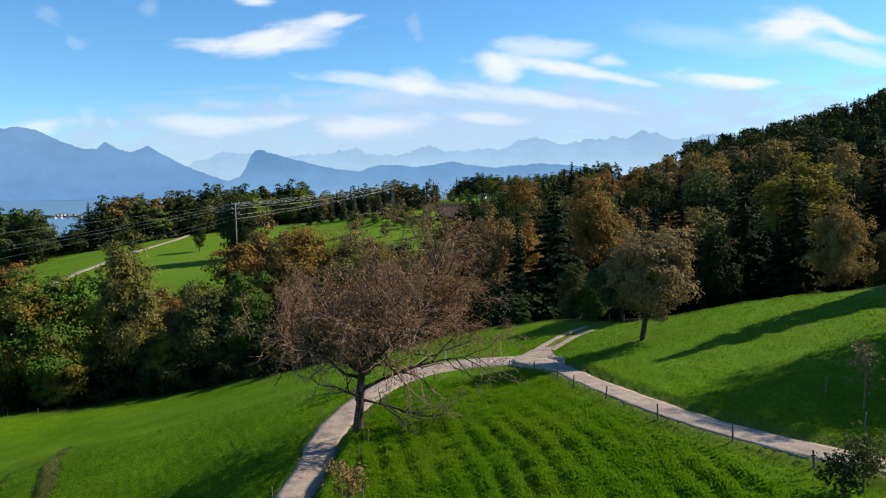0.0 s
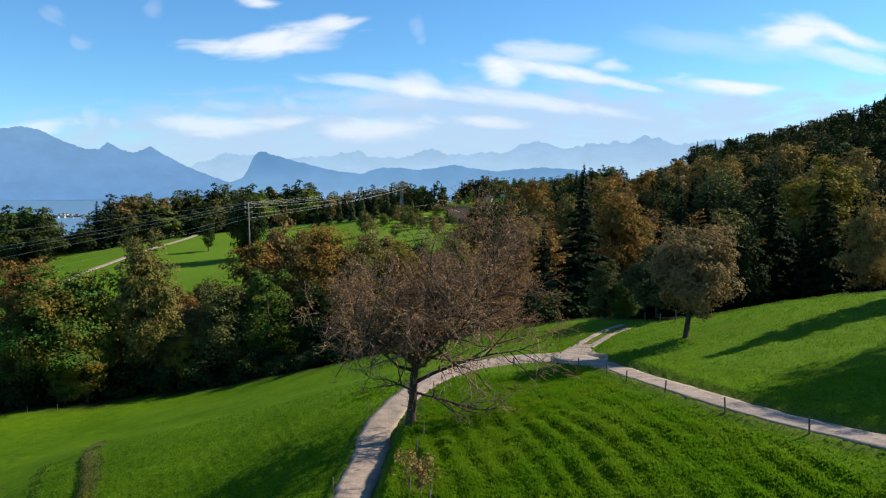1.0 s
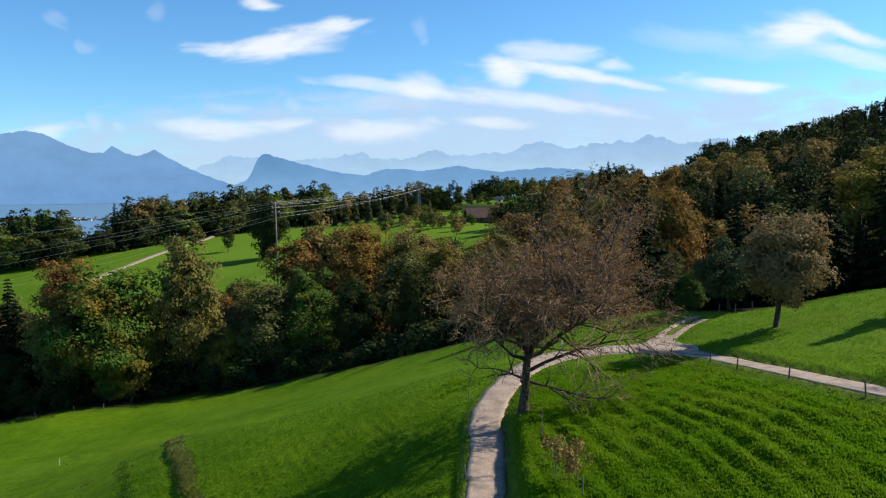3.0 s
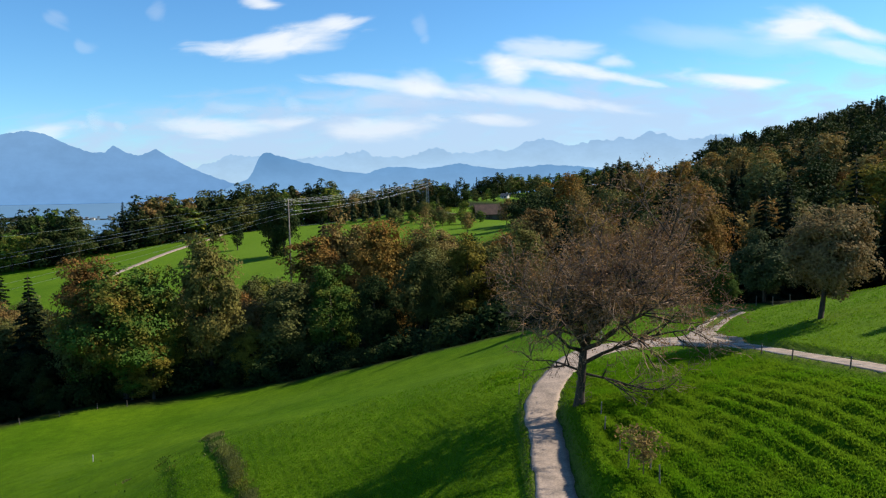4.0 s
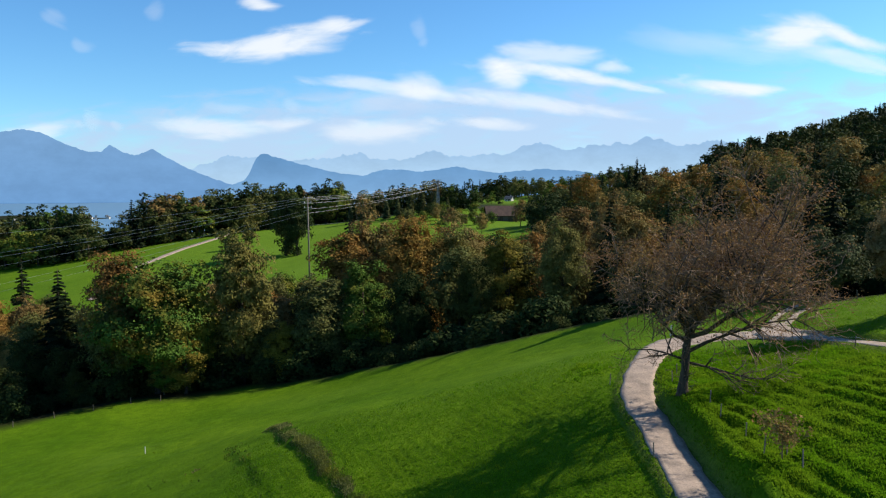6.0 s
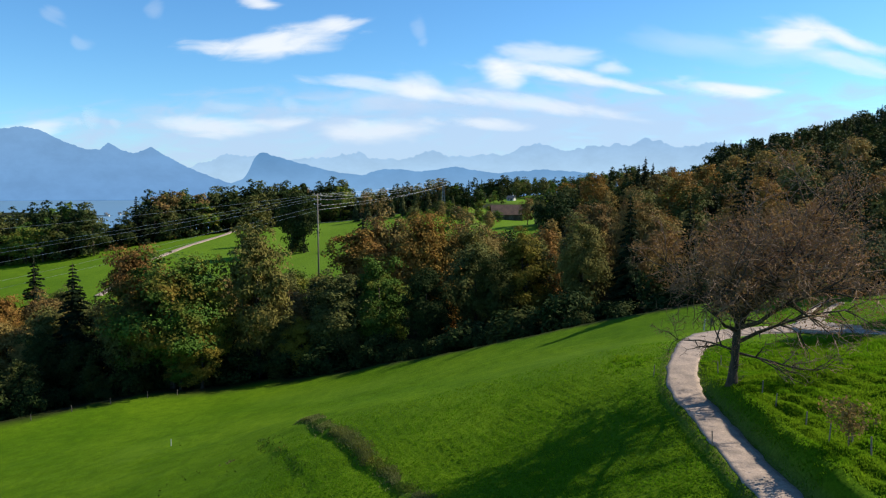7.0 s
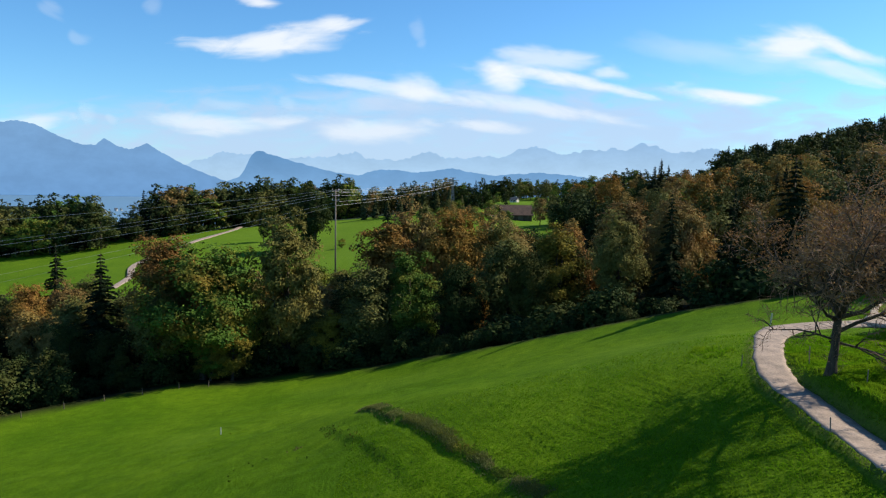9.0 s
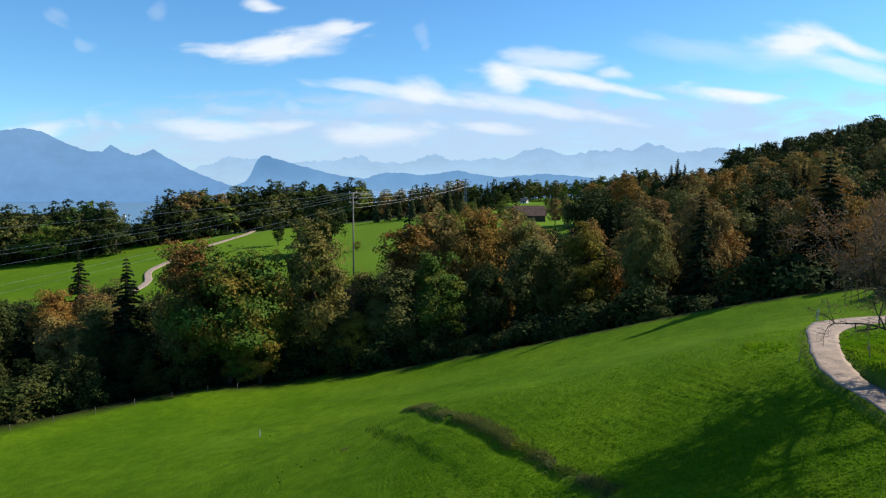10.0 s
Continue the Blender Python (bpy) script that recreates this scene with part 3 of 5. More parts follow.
def cloud(px, py, wide, tall, slant, mat, tail=0.0, group="thin clouds", depth=4620):
    """A thin high cloud, also the horizon haze: a soft-edged glowing sheet far behind the mountains. px, py: angular
    place; tail: -1 tapers right, 1 tapers left.
    """
    k = 3.52
    nx, ny = 33, 13
    u, v = np.meshgrid(np.linspace(-1, 1, nx), np.linspace(-1, 1, ny))
    narrow = 1 - 0.75 * np.abs(tail) * smooth(-0.6, 1.0, u * -np.sign(tail) if tail else u * 0 - 1)
    x = u * wide * k * 0.6
    z = v * tall * k * 0.64 + 0.12 * tall * k * np.sin(u * 3.1 + px)
    bend = 40 * u * u
    verts = np.stack([x, bend, z], -1).reshape(-1, 3)
    q = (np.arange(ny - 1)[:, None] * nx + np.arange(nx - 1)).reshape(-1)
    faces = np.stack([q, q + 1, q + nx + 1, q + nx], -1)
    me = mesh_from("cloud", verts, faces, mat, True)
    r = np.sqrt(u ** 2 + (v / np.clip(narrow, 0.15, 1)) ** 2)
    body = np.clip(1 - r * r, 0, 1) ** 1.7
    rim = smooth(1.0, 0.72, np.abs(u)) * smooth(1.0, 0.6, np.abs(v))
    cols = np.stack([body, rim, body * 0, body * 0 + 1], -1).astype(np.float32)
    me.color_attributes.new("body", "FLOAT_COLOR", "POINT").data.foreach_set("color", cols.reshape(-1))
    ob = part("cloud", me, None, "", pose((px - 784) * k - 112, depth, 20 + (325 - py) * k, 0, slant, 0))
    tagged(ob, "thin white streaky high cloud and haze on a glowing sheet in a blue sky", "cloud", group, "structure")


BRIGHT = cloud_material("cloud_bright", 0.9, 0.95)
THIN = cloud_material("cloud_thin", 0.6, 0.85)
FAINT = cloud_material("cloud_faint", 0.16, 0.9)
# bearing, height, width, depth, slant, taper
for spec in [(455, 0, 100, 34, 0, 0), (470, 66, 380, 84, -4, 1), (890, 122, 130, 66, 6, -0.5), (1020, 136, 440, 40, 9, -1), (1280, 153, 270, 42, 4, -0.8), (1395, 64, 210, 84, 6, -0.6),
             (1500, 76, 190, 34, 19, -0.3), (600, 40, 130, 44, -14, -0.4)]:
    cloud(*spec[:5], BRIGHT, spec[5])
for spec in [(970, 96, 260, 52, 2, 0), (1076, 120, 90, 26, 0, 0), (700, 150, 380, 30, 6, 0), (930, 178, 460, 40, 9, -0.5), (400, 211, 330, 50, -1, -0.5), (665, 220, 290, 54, 1, 0), (870, 213, 170, 28, 1, 0),
             (1480, 108, 280, 40, 9, 0), (62, 214, 160, 40, -3, 0), (740, 140, 120, 60, 4, 0)]:
    cloud(*spec[:5], THIN, spec[5])
for spec in [(740, 47, 36, 66, -18, 0), (1200, 76, 260, 56, 15, 0), (660, 172, 300, 54, 3, 0), (155, 195, 40, 44, 0, 0), (198, 207, 30, 22, 0, 0), (95, 20, 70, 34, 32, 0), (275, 8, 50, 44, -30, 0), (143, 68, 50, 28, 22, 0),
             (512, 176, 40, 32, 0, 0), (400, 178, 110, 24, 0, 0), (1330, 88, 420, 60, 3, 0)]:
    cloud(*spec[:5], FAINT, spec[5])
# one wide glowing sheet, added to paint pale haze low in the sky
HORIZON_HAZE = cloud_material("horizon_haze", 0.85, 0.6, (0.345, 0.448, 0.610), 1.0)
for spec in [(780, 262, 3600, 290, 0, 0)]:
    cloud(*spec[:5], HORIZON_HAZE, spec[5], depth=4760)


# ---- trees ----
def leaf_sprays(pos, normal, size, rng, long=1.5):
    """Small leaf sprays, one three-cornered blade each, round the given places."""
    n = len(pos)
    normal = normal / (np.linalg.norm(normal, axis=1)[:, None] + 1e-9)
    other = rng.normal(size=(n, 3))
    a = np.cross(normal, other)
    a /= np.linalg.norm(a, axis=1)[:, None] + 1e-9
    b = np.cross(normal, a)
    s = size * rng.uniform(0.55, 1.4, (n, 1))
    p0 = pos - a * s * long * 0.5 - b * s * rng.uniform(-0.3, 0.3, (n, 1))
    p1 = pos + a * s * long * 0.4 - b * s * 0.55
    p2 = pos + a * s * long * 0.3 + b * s * 0.6
    return np.stack([p0, p1, p2], 1).reshape(-1, 3), np.arange(n * 3).reshape(-1, 3)


def limb_path(rng, start, end, r0, r1, bend=0.12, n=5):
    start, end = np.array(start, float), np.array(end, float)
    size = np.linalg.norm(end - start)
    wob = rng.normal(size=3) * bend * size
    return [(tuple(start + (end - start) * t + wob * math.sin(math.pi * t)), r0 + (r1 - r0) * t) for t in np.linspace(0, 1, n)]


def broadleaf_meshes(seed, tall, wide, low, count, leaf_size, boughs=60, squeeze=1.0, bunch=8, fluff=1.75):
    """Trunk with limbs, and a crown of leaf sprays grouped in uneven boughs. tall: height; wide: radius; low: height of the lowest leaves."""
    rng = np.random.default_rng(seed)
    mid, half = (tall + low) / 2, (tall - low) / 2
    dirs = rng.normal(size=(boughs, 3))
    dirs /= np.linalg.norm(dirs, axis=1)[:, None]
    far = rng.uniform(0.45, 1.0, (boughs, 1)) ** 0.6
    lump = 1 + 0.22 * np.sin(dirs[:, :1] * 5 + seed) * np.cos(dirs[:, 1:2] * 4 - seed) + rng.normal(0, 0.07, (boughs, 1))
    c = dirs * far * lump
    taper = 1 - 0.18 * np.clip(c[:, 2:3], 0, 1) * squeeze
    centres = np.concatenate([c[:, :2] * wide * 0.86 * taper, mid + c[:, 2:3] * half * 0.92], 1)
    spread = rng.uniform(0.17, 0.36, boughs) * wide
    # sprigs sit on the outside of each bough, small leaves round each sprig
    sprigs = count // bunch
    pick = rng.integers(0, boughs, sprigs)
    away = centres[pick] - np.array([0, 0, mid * 0.85])
    away /= np.linalg.norm(away, axis=1)[:, None] + 1e-9
    d = rng.normal(size=(sprigs, 3)) + 0.75 * away + np.array([0, 0, 0.35])
    d /= np.linalg.norm(d, axis=1)[:, None]
    rad = np.clip(rng.normal(0.86, 0.2, (sprigs, 1)), 0.2, 0.65 + fluff * 0.4) * spread[pick][:, None]
    heart = centres[pick] + d * rad * np.array([1.1, 1.1, 0.78])
    face = d * 0.9 + away * 0.35 + np.array([0, 0, 0.3]) + rng.normal(0, 0.2, (sprigs, 3))
    face /= np.linalg.norm(face, axis=1)[:, None]
    off = rng.normal(size=(sprigs, bunch, 3)) * leaf_size * fluff * np.array([1.0, 1.0, 0.7])
    off = off - 0.65 * face[:, None, :] * np.sum(off * face[:, None, :], 2, keepdims=True)
    pos = (heart[:, None, :] + off).reshape(-1, 3)
    pos[:, 2] = np.maximum(pos[:, 2], low * 0.6 + 0.2 + rng.uniform(0, 0.5, len(pos)))
    normal = np.repeat(face, bunch, 0) + rng.normal(0, 0.33, (len(pos), 3))
    crown = leaf_sprays(pos, normal, leaf_size, rng)
    # dense inner twigs and leaves that let little light through
    m = min(boughs * 14, count // 6)
    pick = np.arange(m) % boughs
    inner = centres[pick] * np.array([0.74, 0.74, 0.94]) + rng.normal(0, 0.25, (m, 3)) * spread[pick][:, None] + np.array([0, 0, 0.02 * tall])
    iv, jf = leaf_sprays(inner, rng.normal(size=(m, 3)), wide * (0.12 if low > 0.2 else 0.09), rng, 1.2)
    crown = (np.concatenate([crown[0], iv]), np.concatenate([crown[1], jf + len(crown[0])]))
    fork = low + 0.25 * (tall - low)
    lean = rng.normal(0, 0.02, 2) * tall
    top = (lean[0], lean[1], tall * 0.86)
    r = tall * 0.017 + 0.05
    flare = [((0, 0, -0.6), r * 1.7), ((0, 0, 0.25), r * 1.25), ((lean[0] * 0.2, lean[1] * 0.2, low * 0.7 + 0.8), r), ((lean[0] * 0.5, lean[1] * 0.5, fork), r * 0.8),
             ((lean[0] * 0.8, lean[1] * 0.8, mid), r * 0.5), (top, r * 0.12)]
    paths = [flare]
    for k in rng.choice(boughs, min(boughs, 7 + count // 3200), replace=False):
        h = min(rng.uniform(low * 0.8 + 0.5, mid), centres[k][2] * 0.95)
        paths.append(limb_path(rng, (lean[0] * h / tall, lean[1] * h / tall, h), centres[k], r * 0.38, r * 0.06, 0.1, 4))
    return tube_data(paths, 5 if count > 5000 else 4), crown


def spruce_meshes(seed, tall, wide, count_scale=1.0, low=0.06, leaf=0.5, ragged=0.25, step=1.0):
    """A conifer: drooping boughs in whorls, narrower towards the tip."""
    rng = np.random.default_rng(seed)
    pos, nor, fine = [], [], []
    paths = [[((0, 0, -0.6), tall * 0.018 + 0.06), ((0, 0, tall * 0.3), tall * 0.013 + 0.03), ((0, 0, tall * 0.99), 0.02)]]
    z = tall * low
    while z < tall * 0.985:
        f = (z / tall - low) / (1 - low)
        reach = wide * (1 - f) ** 0.95 * (0.75 + 0.25 * min(1, f * 6)) + 0.18
        boughs = max(4, int((6 + 4 * (1 - f)) * 1.0))
        for k in range(boughs):
            a = rng.uniform(0, 2 * math.pi)
            size = reach * rng.uniform(1 - ragged * 1.6, 1 + ragged * 0.5)
            droop = rng.uniform(0.12, 0.4)
            m = max(2, int(size / leaf * 3.0 * count_scale))
            t = np.sqrt(rng.uniform(0.06, 1.0, m))
            side = rng.normal(0, 0.16, m) * size * (1.15 - t) + rng.normal(0, 0.08, m)
            x = np.cos(a) * t * size - np.sin(a) * side
            y = np.sin(a) * t * size + np.cos(a) * side
            zz = z + 0.1 * size - droop * size * t ** 1.4 - np.abs(side) * 0.25 - rng.uniform(0, 0.3, m) * leaf
            pos.append(np.stack([x, y, zz], -1))
            fine.append(np.full((m, 1), leaf * min(1.0, 0.48 + 0.9 * size / wide)))
            nor.append(np.stack([np.cos(a) * 0.45 + rng.normal(0, 0.35, m), np.sin(a) * 0.45 + rng.normal(0, 0.35, m), 0.75 + rng.normal(0, 0.25, m)], -1))
            if k % 3 == 0 and size > 1.2:
                paths.append([((0, 0, z + 0.05 * size), 0.05), ((np.cos(a) * size * 0.8, np.sin(a) * size * 0.8, z - droop * size * 0.7), 0.015)])
        z += (tall * 0.026 + 0.22 * (1 - f)) * step
    f = np.linspace(0.1, 0.9, 60)
    a = rng.uniform(0, 6.3, 60)
    core = np.stack([np.cos(a) * wide * 0.16 * (1 - f), np.sin(a) * wide * 0.16 * (1 - f), tall * f], -1)
    pos, nor = np.concatenate(pos), np.concatenate(nor)
    tip = np.stack([rng.normal(0, 0.06, 12), rng.normal(0, 0.06, 12), tall * rng.uniform(0.94, 1.0, 12)], -1)
    pos, nor = np.concatenate([pos, tip]), np.concatenate([nor, rng.normal(size=(12, 3))])
    shell = leaf_sprays(pos, nor, np.concatenate(fine + [np.full((12, 1), leaf * 0.28)]), rng, 1.7)
    iv, jf = leaf_sprays(core, np.stack([np.cos(a), np.sin(a), 0 * a], -1), wide * 0.34 * (1.05 - f)[:, None] + 0.2, rng, 1.3)
    return tube_data(paths, 5), (np.concatenate([shell[0], iv]), np.concatenate([shell[1], jf + len(shell[0])]))


# kind: (maker, arguments, leaves, label, category)
KINDS = {}


def kind(name, maker, leaves, label, category, **args):
    KINDS[name] = [maker, args, leaves, label, category, None]


for tint, words in (("green", "leafy green"), ("fresh", "fresh green"), ("olive", "olive-green autumn"), ("orange", "orange autumn"), ("rust", "rust-brown autumn"), ("yellow", "yellow-green autumn"), ("dark", "dark green")):
    for size, count, leaf in (("near", 18000, 0.25), ("edge", 6000, 0.42), ("mid", 2600, 0.58), ("belt", 1300, 0.78), ("far", 620, 1.15)):
        for shape, wide, low in (("round", 7.0, 3.0), ("tall", 4.9, 2.0)):
            kind(f"{tint}_{size}_{shape}", broadleaf_meshes, tint, f"{words} broadleaf tree in the mixed wood", "tree",
                 seed=sum(map(ord, tint + size + shape)), tall=20.0, wide=wide, low=low if size not in ("far", "belt") else 0.6, count=count, leaf_size=leaf, boughs=95 if size in ("near", "edge") else 60 if size == "mid" else 44, bunch=8 if size == "near" else 5 if size in ("edge", "mid") else 2, fluff=1.75 if size in ("near", "edge") else 1.4 if size == "mid" else 0.95)
for size, cs, leaf in (("near", 4.0, 0.40), ("edge", 2.4, 0.55), ("mid", 1.7, 0.72), ("belt", 0.75, 0.85), ("far", 0.45, 1.0)):
    kind(f"spruce_{size}", spruce_meshes, "needle", "tall dark green spruce in the mixed wood", "tree", seed=5 + len(size), tall=22.0, wide=4.5, count_scale=cs * 0.9, leaf=leaf, step=1.45 if size in ("belt", "far") else 1.0)
    kind(f"fir_{size}", spruce_meshes, "needle", "broad dark fir in the mixed wood", "tree", seed=15 + len(size), tall=20.0, wide=5.2, count_scale=cs * 0.9, leaf=leaf, ragged=0.4, step=1.45 if size in ("belt", "far") else 1.0)
kind("larch_far", spruce_meshes, "larch", "young grey-green conifer in a planted row", "tree", seed=77, tall=11.0, wide=2.3, count_scale=1.5, leaf=0.7)
kind("walnut", broadleaf_meshes, "grey", "grey-brown leafy fruit tree beside the track", "tree", seed=31, tall=11.6, wide=4.0, low=2.3, count=26000, leaf_size=0.17, boughs=110)
kind("apple", broadleaf_meshes, "larch", "small grey-green apple tree at the wood's edge", "tree", seed=33, tall=7.6, wide=3.9, low=1.6, count=14000, leaf_size=0.19, boughs=60)
kind("ivy", broadleaf_meshes, "dark", "large dark ivy-clad tree on the far meadow", "tree", seed=52, tall=24.0, wide=6.0, low=0.4, count=6000, leaf_size=0.5, boughs=80)
kind("dark_bush", broadleaf_meshes, "dark", "low dark bush at the wood's edge", "bush", seed=43, tall=4.2, wide=2.8, low=0.1, count=2800, leaf_size=0.24, boughs=36)

SHAPES = {}


def shape_of(which):
    if which not in SHAPES:
        SHAPES[which] = KINDS[which][0](**KINDS[which][1])
    return SHAPES[which]


def tree(which, x, y, tall, turn=None, slim=1.0, label="", group="", sink=0.15):
    maker, args, leaves, words, category, made = KINDS[which]
    natural = args["tall"]
    turn = random.uniform(0, 360) if turn is None else turn
    m = pose(x, y, ground_at(x, y) - sink if y < 220 else float(land(x, y)) - sink, random.uniform(-2, 2), random.uniform(-2, 2), turn)
    if made is None:
        (tv, tf), (cv, cf) = shape_of(which)
        name = "bush" if category == "bush" else "tree"
        ob = base(name, m, words, category)
        part("trunk", mesh_from("trunk", tv, tf, BARK, True), ob)
        part("crown", mesh_from("crown", cv, cf, LEAF[leaves]), ob)
        KINDS[which][5] = ob
    else:
        ob = copy_thing(made, m)
    s = tall / natural
    ob.scale = (s * slim, s * slim, s)
    return tagged(ob, label or words, category, group)



# ---- the bare tree beside the lane ----
def bare_tree(x, y):
    rng = np.random.default_rng(12)
    thing = base("tree", pose(x, y, ground_at(x, y) - 0.1), "nearly bare fruit tree with sparse brown leaves by the lane", "tree")
    stout, fine = [], []
    tips = []

    def grow(start, way, size, r, level):
        nonlocal stout
        way = np.array(way, float) / np.linalg.norm(way)
        n = 5 if level < 2 else (4 if level == 2 else 3)
        pts, p, d = [(tuple(start), r)], np.array(start, float), way.copy()
        for k in range(n):
            rise = (0.10, 0.03, 0.01, -0.03, -0.10)[level]
            d = d + rng.normal(0, (0.10, 0.13, 0.22, 0.26, 0.3)[level], 3) + np.array([0, 0, rise])
            d /= np.linalg.norm(d)
            p = p + d * size / n
            pts.append((tuple(p), r * (1 - 0.72 * (k + 1) / n)))
        (stout if level < 3 else fine).append(pts)
        if level == 4:
            tips.append(pts)
            return
        kids = (9, 10, 7, 6)[level]
        for k in range(kids):
            f = rng.uniform(0.22, 1.0) if k else 1.0
            i = min(int(f * n), n - 1)
            a, b = np.array(pts[i][0]), np.array(pts[i + 1][0])
            s = a + (b - a) * (f * n - i if f < 1 else 1.0)
            side = rng.normal(size=3)
            side -= side.dot(d) * d
            side /= np.linalg.norm(side)
            spread = rng.uniform(0.5, 1.15)
            w = d * (1.0 - 0.35 * spread) + side * spread + np.array([0, 0, 0.12])
            share = (0.55, 0.56, 0.54, 0.52)[level] * rng.uniform(0.7, 1.2) * (1.1 - 0.35 * f)
            grow(s, w, size * share, max(r * (1 - 0.6 * f) * 0.75, (0.036, 0.032, 0.025, 0.019)[level]), level + 1)

    trunk = [((-0.15, 0, -0.4), 0.62), ((-0.12, 0, 0.15), 0.46), ((-0.08, 0, 0.9), 0.36), ((0.06, 0, 2.0), 0.31), ((0.10, 0.05, 3.0), 0.32), ((0.24, 0.1, 4.4), 0.27), ((0.75, 0.1, 6.2), 0.18), ((1.2, 0.1, 7.8), 0.09)]
    knots = [limb_path(rng, (0, 0, h), (0.34 * math.cos(a), 0.34 * math.sin(a), h + 0.12), 0.22, 0.1, 0.1, 4) for h, a in ((0.9, 1.0), (1.7, 4.2), (2.4, 2.6), (3.1, 5.4), (3.7, 0.4), (4.2, 3.4))]
    part("trunk", mesh_from("trunk", *tube_data([trunk] + knots, 8), FRUIT_BARK, True), thing)
    shoots = []
    for _ in range(90):
        h, a = rng.uniform(0.1, 4.6), rng.uniform(0, 6.3)
        reach = rng.uniform(0.5, 1.3)
        shoots.append(limb_path(rng, (0.2 * math.cos(a), 0.2 * math.sin(a), h), (reach * math.cos(a), reach * math.sin(a), h + rng.uniform(-0.2, 0.9)), 0.02, 0.007, 0.12, 4))
    part("trunk_shoots", mesh_from("trunk_shoots", *tube_data(shoots, 3), TWIG), thing, "thin bare shoots on the trunk")
    # direction, height on the trunk, length, thickness
    limbs = [((-0.95, 0.1, 0.0), 2.6, 4.4, 0.07), ((-0.85, -0.35, 0.4), 4.2, 6.2, 0.10), ((0.97, -0.1, 0.0), 2.5, 4.8, 0.08), ((0.9, 0.25, 0.35), 3.2, 6.8, 0.11), ((-0.55, -0.3, 0.85), 4.5, 7.2, 0.16),
             ((0.1, 0.9, 0.55), 4.4, 7.0, 0.11), ((0.35, -0.85, 0.6), 4.4, 8.4, 0.13), ((-0.16, 0.2, 1.0), 4.4, 8.8, 0.19), ((0.28, -0.05, 1.0), 4.6, 9.2, 0.20), ((0.62, 0.1, 0.9), 4.9, 9.0, 0.18), ((0.9, 0.3, 0.6), 5.2, 8.4, 0.13),
             ((-0.7, 0.3, 0.7), 5.2, 6.8, 0.12), ((0.2, -0.6, 0.95), 5.8, 7.0, 0.12), ((0.85, -0.4, 0.6), 5.2, 8.0, 0.13), ((0.6, 0.7, 0.7), 5.8, 7.4, 0.11), ((0.75, 0.0, 0.9), 6.4, 6.8, 0.11), ((-0.25, -0.9, 0.5), 4.6, 8.4, 0.13), ((0.1, -0.85, 0.8), 5.2, 8.4, 0.13)]
    for way, z, size, r in limbs:
        stout = []
        grow((0.1 + max(0, z - 3.5) * 0.2, 0.05, z), (way[0], way[1], way[2] * 0.72), size * (0.60 + 0.54 * abs(way[0]) + 0.10 * way[0] + 0.40 * abs(way[1])), r * 1.5, 1)
        part("limb", mesh_from("limb", *tube_data(stout, 5), FRUIT_BARK, True), thing)
    fine = [p for p in fine if p[0][0][2] > 6.6 - 0.2 * p[0][0][0] or rng.uniform() < 0.55]
    part("twig_crown", mesh_from("twig_crown", *tube_data(fine, 3), TWIG), thing, "fine reddish-brown bare twigs")
    ends = np.array([p[rng.integers(1, len(p))][0] for p in tips])
    high = ends[:, 2] + ends[:, 0] * 0.15 + 3.2 * grain(ends[:, 0] + 50, ends[:, 1] + ends[:, 2] * 1.7, 2.6, 2)
    keep = ends[high > 7.6]
    keep = np.repeat(keep, 4, 0) + rng.normal(0, 0.26, (len(keep) * 4, 3))
    part("foliage", mesh_from("foliage", *leaf_sprays(keep, rng.normal(size=keep.shape) + np.array([0, 0, 0.5]), 0.10, rng), LEAF["russet"]), thing, "sparse rust-brown autumn leaves")


bare_tree(-6.3, 54.9)
walnut = tree("walnut", 19.4, 71.1, 11.4, 0)
walnut.rotation_euler[1] = radians(7)
tree("apple", 21.6, 90.0, 8.0, 10)


# ---- sapling with stakes, small shrubs ----
def sapling(x, y, tall, wide, leaves, label, seed, count=260):
    rng = np.random.default_rng(seed)
    z = ground_at(x, y)
    thing = base("sapling", pose(x, y, z), label, "sapling")
    paths = [[((0, 0, -0.2), 0.045), ((0.02, 0, tall * 0.45), 0.035), ((0.05, 0.02, tall), 0.008)]]
    tips = []
    for k in range(22):
        h = rng.uniform(0.35, 0.95) * tall
        a = rng.uniform(0, 6.3)
        reach = wide * rng.uniform(0.5, 1.0) * (1.15 - 0.6 * h / tall)
        e = (math.cos(a) * reach, math.sin(a) * reach, h + rng.uniform(0.1, 0.5) * reach)
        paths.append(limb_path(rng, (0.02, 0, h * 0.9), e, 0.018, 0.005, 0.12, 4))
        for _ in range(4):
            s = np.array(paths[-1][rng.integers(1, 4)][0])
            tips.append(s + rng.normal(0, 0.18, 3))
    part("trunk", mesh_from("trunk", *tube_data(paths, 4), TWIG), thing)
    tips = np.array(tips)
    pos = tips[rng.integers(0, len(tips), count)] + rng.normal(0, 0.14, (count, 3))
    pos[:, 2] = np.maximum(pos[:, 2], 0.15)
    part("foliage", mesh_from("foliage", *leaf_sprays(pos, rng.normal(size=pos.shape) + np.array([0, 0, 0.4]), 0.13, rng), LEAF[leaves]), thing)
    return thing


